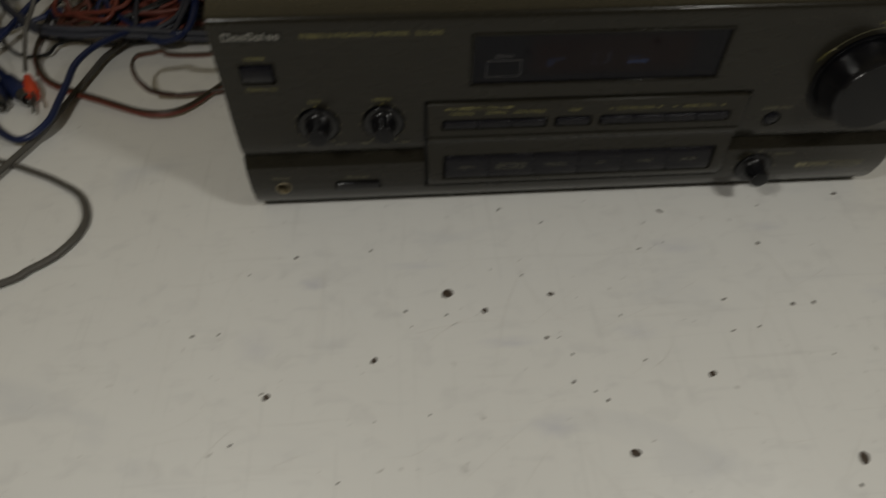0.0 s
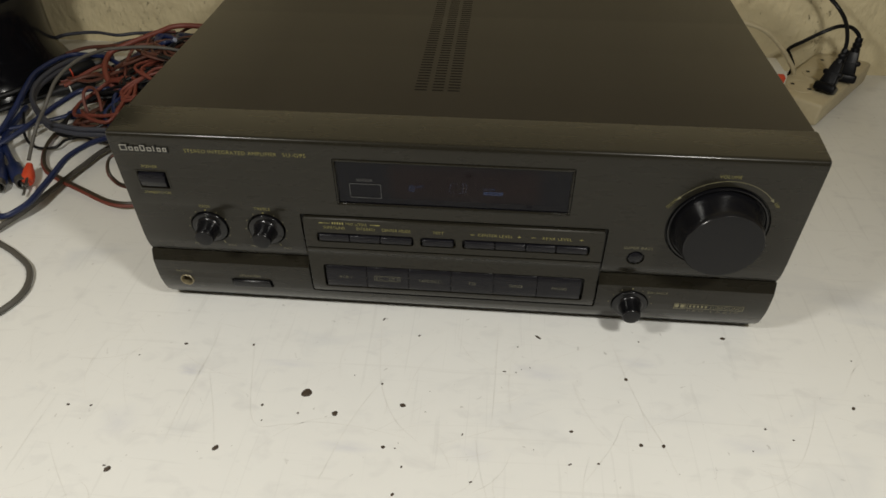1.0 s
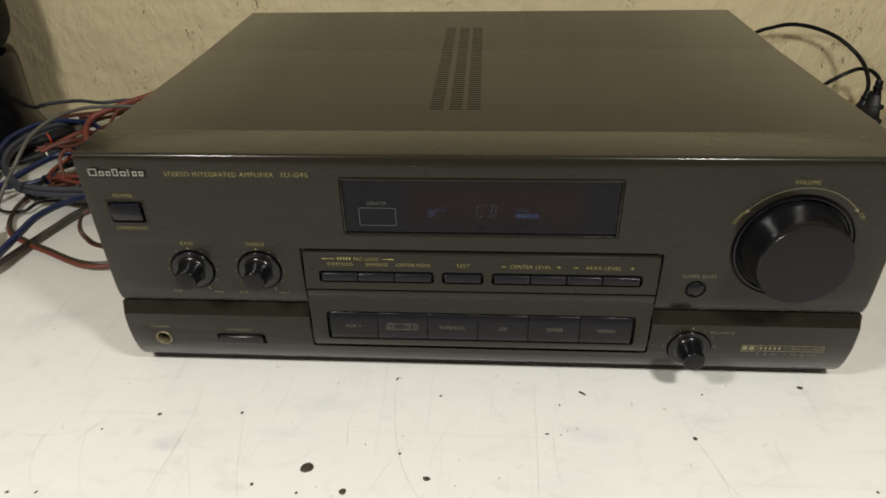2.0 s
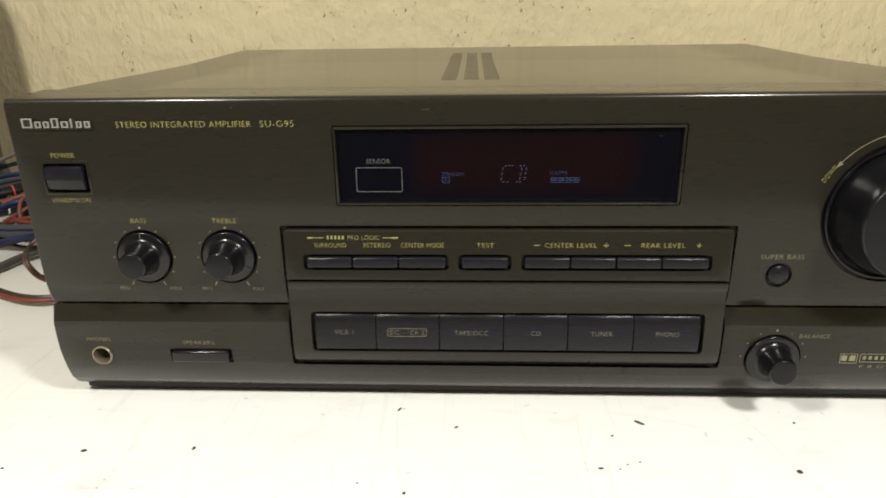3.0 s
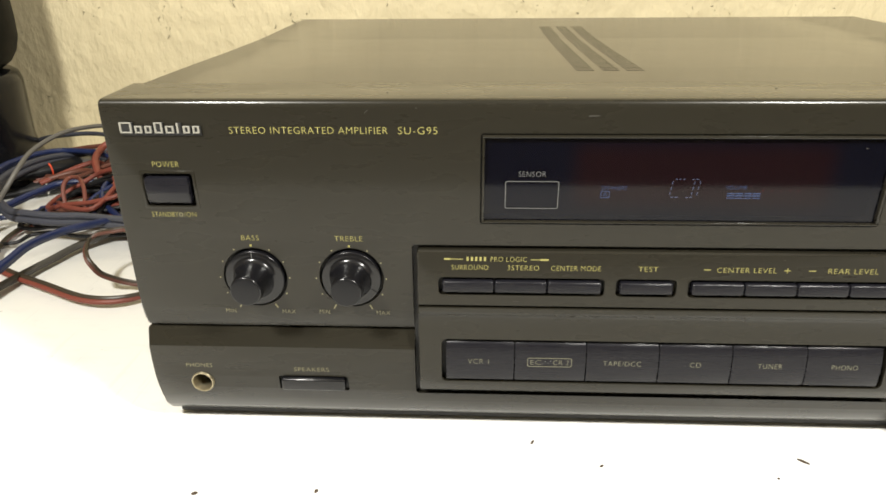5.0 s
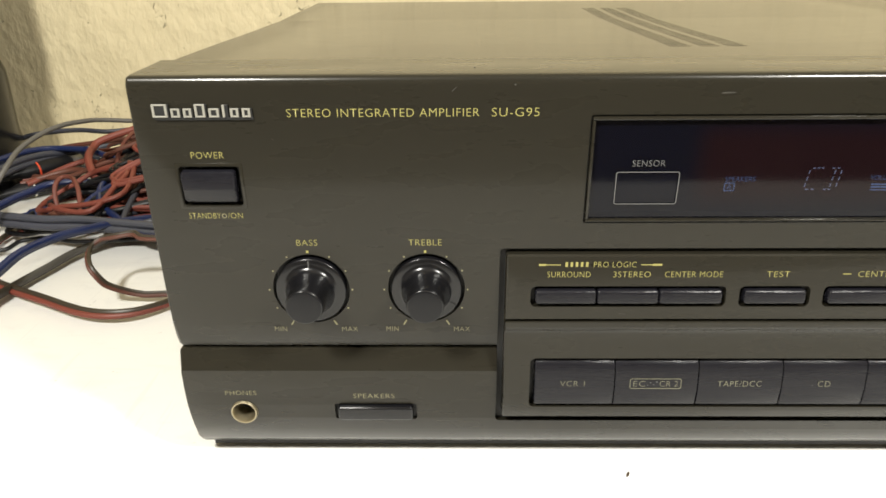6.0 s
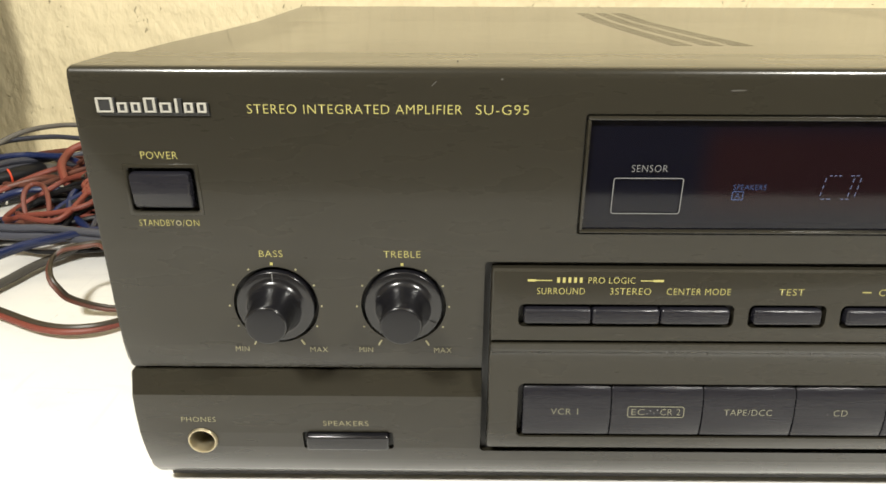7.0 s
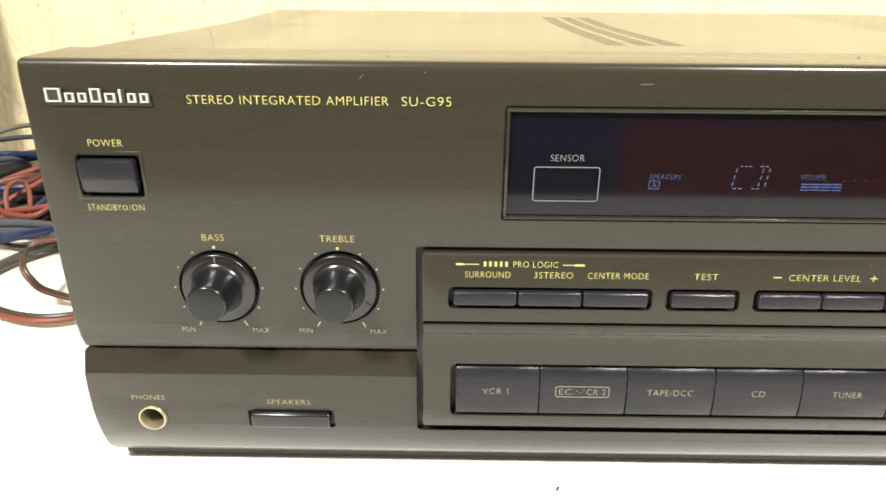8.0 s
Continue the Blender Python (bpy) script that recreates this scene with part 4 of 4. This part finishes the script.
# ---- speakers ----
def round_speaker():
    sp = thing("speaker", "glossy black round-bodied speaker beside a heap of cables", "speaker", (-5.8, 3.42, 0))
    part("base", lathe([(0, 0), (0.95, 0), (0.97, 0.03), (0.955, 0.07), (0.92, 0.14), (0.885, 0.21), (0.86, 0.29), (0.845, 0.40), (0.85, 0.6), (0.86, 0.8), (0.86, 0.92), (0.84, 0.99), (0.79, 1.02), (0, 1.02)], 72, "z"),
         SPEAKER, sp, "glossy black flared base", 60)
    part("upper_body", lathe([(0, 1.005), (0.60, 1.005), (0.72, 1.03), (0.81, 1.09), (0.87, 1.18), (0.905, 1.30), (0.915, 1.45), (0.915, 1.82), (0.90, 2.2), (0.80, 2.42), (0, 2.48)], 72, "z"), SPEAKER_MATT, sp, "matt black upper body", 60)
    return sp


def box_speaker():
    sp = thing("speaker", "black box speaker with a glossy driver, standing on the bench", "speaker", (4.76, 3.24, 0))
    sp.rotation_euler = (0, 0, math.atan2(-0.861, 0.508))
    part("cabinet", box(0, 1.25, 0, 1.15, 0, 2.1, 0.07, 4), SPEAKER_MATT, sp, "matt black cabinet", 60)
    d = lathe([(0.30, 0.0), (0.295, 0.02), (0.27, 0.03), (0.25, 0.06), (0.21, 0.10), (0.15, 0.135), (0.08, 0.155), (0, 0.16)], 48)
    part("driver", d, DOME, sp, "glossy black driver dome", 60, at=(0.60, 0.0, 0.40))
    d = lathe([(0.24, 0.0), (0.24, 0.03), (0.20, 0.04), (0.12, 0.03), (0.06, 0.06), (0, 0.07)], 48)
    part("tweeter", d, DOME, sp, "small glossy tweeter", 60, at=(0.60, 0.0, 0.95))
    return sp


round_speaker()
box_speaker()


# ---- cables ----
def cable(label, points, radius, mat, twin=0.0, name="cable", group="", per=8, second=None, lay=(0.25, -0.8, 0.45)):
    """One cable; twin: a second strand laid beside the first; second: the same in another colour."""
    ob = thing(name, label, "cable", points[0], group)
    base = Vector(points[0])
    if twin:
        radius, twin = radius * 0.68, twin * 0.68
    part("strand", tube([Vector(p) - base for p in points], radius, per=per), mat, ob)
    if twin:
        part("strand", tube([Vector(p) - base + Vector(lay) * twin for p in points], radius, per=per), mat, ob)
    if second:
        part("strand", tube([Vector(p) - base + Vector((0.5, 1.0, 0.9)) * radius for p in points], radius, per=per), second, ob, "dark brown strand")
    return ob


cable("thick blue-grey twin cable looping beside the amplifier", [(-4.35, 3.75, 0.22), (-4.57, 3.47, 0.28), (-4.66, 3.27, 0.30), (-4.71, 3.06, 0.30), (-4.73, 2.82, 0.28), (-4.64, 2.56, 0.26), (-4.49, 2.37, 0.24), (-4.23, 2.12, 0.24), (-4.06, 2.04, 0.25), (-3.81, 1.99, 0.25), (-3.53, 2.0, 0.24), (-2.9, 2.05, 0.15), (-2.3, 2.1, 0.06)], 0.038, GREY, 0.074, lay=(0.1, -0.3, -0.95))
cable("red and dark brown twin lead lying on the bench", [(-3.3, 2.6, 0.14), (-3.96, 2.50, 0.05), (-4.24, 2.30, 0.04), (-4.27, 2.06, 0.03), (-4.18, 1.80, 0.03), (-4.03, 1.58, 0.03), (-3.80, 1.42, 0.04), (-3.50, 1.26, 0.05), (-3.17, 1.10, 0.05), (-2.95, 1.08, 0.05), (-2.79, 1.19, 0.04), (-2.60, 1.45, 0.03), (-2.3, 1.8, 0.03)], 0.017, RED, second=DARK)
cable("brown lead standing up in a loop beside the amplifier", [(-2.3, 1.30, 0.45), (-2.62, 1.36, 0.38), (-2.9, 1.40, 0.36), (-2.98, 1.44, 0.37), (-3.07, 1.43, 0.36), (-3.17, 1.43, 0.34), (-3.21, 1.39, 0.31), (-3.20, 1.32, 0.28), (-3.16, 1.25, 0.25), (-3.12, 1.23, 0.20), (-3.09, 1.25, 0.14), (-3.02, 1.28, 0.09), (-2.95, 1.30, 0.06), (-2.86, 1.31, 0.05), (-2.4, 1.4, 0.03)], 0.012, BROWN, second=DARK)
cable("blue twin cable crossing the bench", [(-2.9, 2.4, 0.12), (-3.3, 2.15, 0.18), (-3.56, 1.90, 0.20), (-3.67, 1.76, 0.20), (-3.73, 1.56, 0.20), (-3.74, 1.36, 0.18), (-3.76, 1.17, 0.15), (-3.79, 0.96, 0.12), (-3.92, 0.81, 0.09), (-4.12, 0.90, 0.06), (-4.5, 1.3, 0.05)], 0.036, BLUE, 0.066)
cable("grey-brown twin cable crossing under a blue one", [(-2.5, 2.5, 0.10), (-3.3, 2.25, 0.08), (-3.60, 1.96, 0.05), (-3.69, 1.69, 0.04), (-3.74, 1.47, 0.04), (-3.80, 1.19, 0.04), (-3.86, 0.93, 0.04), (-3.96, 0.68, 0.04), (-4.1, 0.35, 0.04)], 0.032, TAUPE, 0.055)
cable("blue twin cable arching from the heap", [(-3.9, 3.3, 0.24), (-4.24, 3.45, 0.30), (-4.32, 3.48, 0.30), (-4.61, 3.51, 0.30), (-4.74, 3.38, 0.31), (-4.81, 3.16, 0.31), (-4.81, 2.93, 0.31), (-4.73, 2.56, 0.28), (-4.74, 2.36, 0.20), (-4.8, 2.0, 0.08), (-5.0, 1.5, 0.05)], 0.036, BLUE, 0.062)
cable("blue cable lying across the bench to the heap", [(-3.8, 3.0, 0.16), (-4.2, 2.85, 0.21), (-4.33, 2.65, 0.20), (-4.42, 2.35, 0.18), (-4.5, 2.1, 0.15), (-4.7, 1.75, 0.09), (-5.0, 1.3, 0.05)], 0.036, BLUE, 0.062)
cable("dark grey cable laid along the top of the heap", [(-5.3, 3.9, 0.20), (-5.14, 4.0, 0.28), (-4.95, 4.05, 0.31), (-4.66, 4.06, 0.33), (-4.36, 4.0, 0.33), (-4.12, 4.08, 0.33), (-3.6, 4.05, 0.35), (-2.6, 3.9, 0.3)], 0.026, GREY, 0.05)
cable("brown lead lying behind the heap", [(-5.1, 3.8, 0.12), (-4.75, 3.85, 0.22), (-4.4, 3.80, 0.28), (-4.0, 3.75, 0.34), (-3.5, 3.8, 0.38), (-2.6, 3.7, 0.3)], 0.022, BROWN)
cable("bright red cable looping on top of the heap", [(-2.5, 3.7, 0.40), (-3.0, 3.9, 0.48), (-3.32, 3.94, 0.50), (-3.57, 3.91, 0.50), (-3.72, 3.78, 0.48), (-3.92, 3.59, 0.45), (-4.12, 3.43, 0.40), (-4.16, 3.34, 0.36), (-4.11, 3.15, 0.33), (-4.01, 2.98, 0.28), (-3.95, 2.93, 0.22), (-3.86, 2.93, 0.17), (-3.5, 3.0, 0.10)], 0.030, RED)
cable("grey cable bent in a loop on the bench", [(-4.9, 0.9, 0.03), (-4.08, 0.63, 0.03), (-3.79, 0.50, 0.03), (-3.61, 0.40, 0.03), (-3.41, 0.25, 0.03), (-3.31, 0.06, 0.03), (-3.31, -0.11, 0.03), (-3.40, -0.29, 0.03), (-3.54, -0.41, 0.03), (-3.68, -0.51, 0.03), (-4.4, -0.8, 0.03)], 0.024, TAUPE)
cable("thin black lead on the bench", [(-4.77, 2.51, 0.10), (-4.55, 2.13, 0.06), (-4.33, 1.94, 0.05), (-4.13, 1.95, 0.05), (-4.08, 2.08, 0.06), (-3.91, 2.13, 0.06), (-3.6, 2.06, 0.06), (-2.6, 2.2, 0.08)], 0.014, BLACK)

# a test lead with its clip
lead = cable("thin dark test lead ending in a red crocodile clip", [(-2.6, 3.2, 0.40), (-3.3, 3.1, 0.60), (-3.7, 2.82, 0.71), (-3.83, 2.63, 0.74), (-3.90, 2.47, 0.74), (-3.96, 2.33, 0.71), (-4.0, 2.17, 0.66), (-4.01, 2.03, 0.59), (-4.05, 1.93, 0.49), (-4.14, 1.88, 0.36), (-4.16, 1.75, 0.25), (-4.15, 1.58, 0.14)], 0.017, TAUPE, name="test_lead")
clip = lathe([(0, -0.12), (0.030, -0.12), (0.036, -0.08), (0.050, -0.02), (0.058, 0.05), (0.056, 0.10), (0.045, 0.13), (0, 0.13)], 20, "z")
clip.transform(pose(0, 0, 0, 98, 0, 24))
clip_ob = part("clip_sleeve", clip, CLIP_RED, lead, "orange red rubber sleeve", at=(-4.09 + 2.6, 1.44 - 3.2, 0.09 - 0.40))
for side in (-1, 1):
    jaw = box(-0.012, 0.012, 0.10, 0.30, -0.006, 0.006, 0.004, 1)
    jaw.transform(pose(0, 0, 0.012 * side, 6 * side, 0, 204 + 5 * side))
    part("jaw", jaw, STEEL, clip_ob, "bare metal jaw")


# round plugs
def plug(x, y, z, turn, tilt, mat, label, length=0.42, r=0.07, tail=((0, 0.3, 0.0), (0.05, 0.6, -0.01), (0.2, 1.1, -0.03))):
    ob = thing("audio_plug", label, "plug", (x, y, z), "loose audio plugs")
    ob.rotation_euler = (radians(tilt), 0, radians(turn))
    part("sleeve", lathe([(0, -length), (r * 0.45, -length), (r * 0.55, -length * 0.7), (r * 0.9, -length * 0.6), (r, -length * 0.3), (r, -0.02), (r * 0.85, 0), (0, 0)], 24), mat, ob)
    part("ring", lathe([(r * 0.55, -0.01), (r * 0.78, -0.01), (r * 0.78, 0.09), (r * 0.62, 0.09), (r * 0.55, 0.0)], 24), STEEL, ob, "bare metal plug ring")
    part("pin", lathe([(0, 0), (r * 0.22, 0), (r * 0.22, 0.13), (0, 0.15)], 12), STEEL, ob)
    part("tail", tube([(0, length - 0.03, 0), *[(dx, length + dy, dz) for dx, dy, dz in tail]], r * 0.42), mat, ob)
    return ob


plug(-4.13, 1.36, 0.075, 42, 0, BLUE, "blue round audio plug lying on the bench")
plug(-4.30, 1.30, 0.075, 30, 0, BLUE, "blue round audio plug lying on the bench")
for x, y, z, turn, mat, words in ((-4.47, 3.50, 0.19, 143, CLIP_RED, "black round audio plug with an orange band"), (-4.42, 3.32, 0.085, 139, WHITE, "black round audio plug with a white band")):
    ob = plug(x, y, z, turn, 0, BLACK, words, 0.62, 0.07)
    part("band", lathe([(0.066, -0.285), (0.0715, -0.285), (0.0715, -0.272), (0.066, -0.272)], 24), mat, ob, "thin coloured band")
plug(-4.2, 2.62, 0.06, 130, 3, BLUE, "small blue plug at the foot of the heap", 0.2, 0.05)


# the heap: many thin leads wound over one another behind the amplifier's side
def heap(count, seed):
    rng = random.Random(seed)
    kinds = ((RED, "red lead wound into the cable heap", 0.017), (BROWN, "brown lead wound into the cable heap", 0.016), (BROWN, "brown lead wound into the cable heap", 0.019),
             (BLACK, "black lead wound into the cable heap", 0.021), (RED, "red lead wound into the cable heap", 0.019), (GREY, "dark grey lead wound into the cable heap", 0.021), (BLACK, "black lead wound into the cable heap", 0.017),
             (BROWN, "brown lead wound into the cable heap", 0.016), (BLUE, "blue lead wound into the cable heap", 0.024), (RED, "red lead wound into the cable heap", 0.016), (BLACK, "thin black lead in the cable heap", 0.013))
    for n in range(count):
        mat, label, r = kinds[n % len(kinds)]
        cx, cy = rng.uniform(-3.95, -2.7), rng.uniform(2.4, 3.9)
        rx, ry = rng.uniform(0.12, 0.5), rng.uniform(0.10, 0.42)
        turn, a0 = rng.uniform(0, 3.1), rng.uniform(0, 6.3)
        pts, laps = [], rng.uniform(0.9, 2.2)
        steep, rise = rng.uniform(-0.9, 0.9), rng.uniform(0.1, 1.0)
        for k in range(int(9 * laps) + 3):
            a = a0 + 2 * math.pi * k / 9
            u, v = rx * math.cos(a) * (1 + 0.25 * math.sin(a * 2.7 + n)), ry * math.sin(a) * (1 + 0.2 * math.cos(a * 1.7 + n))
            x, y = cx + u * math.cos(turn) - v * math.sin(turn), cy + u * math.sin(turn) + v * math.cos(turn)
            top = 0.48 * max(0.12, 1 - ((x + 3.15) / 1.15) ** 2) * max(0.2, 1 - ((y - 3.1) / 1.3) ** 2) + 0.04
            z = r + 0.01 + top * rise + min(top, abs(steep * u)) * 0.5 * (1 if steep > 0 else 0.3)
            pts.append((min(max(x, -4.25), -2.2), min(max(y, 1.95), 4.25), max(z, r + 0.005)))
        cable(label, pts, r, mat, group="heap of cables", per=5)
    for n in range(9):
        mat, label, r = kinds[(n * 2 + 1) % len(kinds)]
        y0 = rng.uniform(3.1, 4.05)
        pts = [(-4.75 + 0.2 * rng.random(), y0 + rng.uniform(-0.2, 0.2), 0.06 + 0.1 * rng.random())]
        for k in range(1, 7):
            pts.append((-4.7 + 2.5 * k / 6, min(y0 + rng.uniform(-0.22, 0.22), 4.2), 0.08 + 0.34 * math.sin(math.pi * k / 6.5) * rng.uniform(0.5, 1.05)))
        cable(label, pts, r * 1.15, mat, group="heap of cables")


heap(78, 11)
for pts in (((-3.6, 3.6, 0.42), (-3.82, 3.46, 0.46), (-3.85, 3.33, 0.44), (-3.86, 3.20, 0.38), (-3.84, 3.06, 0.30), (-3.75, 2.9, 0.15)),
            ((-3.6, 3.95, 0.42), (-3.78, 3.81, 0.46), (-3.79, 3.70, 0.46), (-3.76, 3.48, 0.42), (-3.73, 3.25, 0.36), (-3.68, 3.07, 0.28), (-3.55, 2.9, 0.12)),
            ((-3.2, 3.5, 0.42), (-3.42, 3.37, 0.46), (-3.50, 3.31, 0.44), (-3.58, 3.22, 0.38), (-3.58, 3.11, 0.30), (-3.5, 2.95, 0.14)),
            ((-4.06, 2.50, 0.03), (-4.08, 2.55, 0.12), (-4.11, 2.60, 0.20), (-4.12, 2.66, 0.27), (-4.10, 2.73, 0.30), (-4.01, 2.70, 0.30), (-3.92, 2.59, 0.25), (-3.87, 2.48, 0.15), (-3.82, 2.37, 0.05)),
            ((-3.6, 2.48, 0.12), (-3.82, 2.44, 0.10), (-3.99, 2.42, 0.09), (-4.21, 2.53, 0.07), (-4.30, 2.63, 0.07), (-4.27, 2.76, 0.08), (-4.05, 2.8, 0.12))):
    cable("thin orange-red lead looping at the edge of the heap", pts, 0.017, RUSSET, group="heap of cables")

# ---- power strip with two plugs ----
STRIP = (3.53, 3.02, 0)  # its front corner on the bench
strip = thing("power_strip", "yellowed beige power strip lying against the wall", "power strip", STRIP)
strip.rotation_euler = (0, 0, math.atan2(0.77, 0.64))
part("body", box(0, 1.40, 0, 0.56, 0, 0.24, 0.035, 3), BEIGE, strip, "yellowed beige plastic housing", 50)

for k in range(3):
    s = lathe([(0.125, 0.241), (0.142, 0.246), (0.147, 0.238)], 32, "z")
    sk = part("socket", s, BEIGE, strip, at=(0.28 + 0.40 * k, 0.34, 0))
    for d in (-0.09, 0.09):
        part("pin_hole", lathe([(0, 0.2425), (0.020, 0.2425), (0.022, 0.241)], 14, "z"), GAP, sk, at=(0, d, 0))



def mains_plug(foot, top, label):
    """An upright moulded plug: foot on the strip, waisted grip, ribbed bend guard at the top."""
    ob = thing("mains_plug", label, "plug", foot, "mains plugs")
    way = Vector(top) - Vector(foot)
    ob.rotation_euler = way.to_track_quat("Z", "Y").to_euler()
    h = way.length
    part("foot", box(-0.105, 0.105, -0.085, 0.085, -0.02, 0.07, 0.02, 2), PLUG_BLACK, ob, "flat black plug foot", 50)
    grip = box(-0.085, 0.085, -0.06, 0.06, 0.05, h, 0.022, 3)
    for v in grip.verts:
        k = (v.co.z - 0.05) / (h - 0.05)
        v.co.x *= 1.0 - 0.45 * k
        v.co.y *= 1.0 - 0.35 * k
    part("grip", grip, PLUG_BLACK, ob, "black moulded grip", 50)
    part("wing", box(-0.098, 0.098, -0.05, 0.05, h * 0.50, h * 0.68, 0.022, 2), PLUG_BLACK, ob, "", 50)
    part("bend_guard", lathe([(0, h - 0.02), (0.046, h - 0.02), (0.046, h + 0.02), (0.036, h + 0.03), (0.044, h + 0.045), (0.044, h + 0.07), (0.034, h + 0.08), (0.038, h + 0.095), (0.036, h + 0.13), (0, h + 0.13)], 20, "z"), PLUG_BLACK, ob)


mains_plug((3.64, 3.34, 0.26), (3.735, 3.45, 0.53), "black mains plug standing in the beige strip")
mains_plug((3.93, 3.60, 0.26), (3.97, 3.695, 0.55), "black mains plug standing in the beige strip")
cable("black mains cable arching along the wall", [(3.755, 3.475, 0.60), (3.785, 3.57, 0.71), (3.79, 3.74, 0.825), (3.73, 3.9, 0.925), (3.57, 4.0, 1.04), (3.32, 4.02, 1.13), (3.10, 4.02, 1.16), (2.92, 4.02, 1.13), (2.74, 4.0, 1.075), (2.2, 3.85, 0.85)], 0.020, PLUG_BLACK)
cable("black mains cable running behind the amplifier", [(3.985, 3.72, 0.62), (3.975, 3.745, 0.69), (3.90, 3.77, 0.755), (3.80, 3.75, 0.785), (3.70, 3.72, 0.785), (3.57, 3.71, 0.724), (3.45, 3.75, 0.615), (3.34, 3.80, 0.50), (3.40, 3.84, 0.40), (3.49, 3.90, 0.26), (3.5, 3.95, 0.10)], 0.020, PLUG_BLACK)
cable("pale beige cable running down to the power strip", [(2.5, 3.75, 0.85), (2.888, 3.72, 0.771), (3.075, 3.72, 0.674), (3.237, 3.72, 0.534), (3.345, 3.72, 0.41), (3.42, 3.72, 0.315), (3.45, 3.73, 0.25), (3.46, 3.74, 0.2)], 0.024, BEIGE)
white = thing("white_connector", "small white plastic connector with a red tip behind the amplifier", "connector", (3.10, 3.74, 0))
part("body", box(-0.2, 0.2, -0.24, 0.2, 0, 0.34, 0.02, 2), WHITE, white)
part("tip", box(0.02, 0.16, -0.31, -0.22, 0.27, 0.35, 0.02, 2), CLIP_RED, white, "red plastic tip")
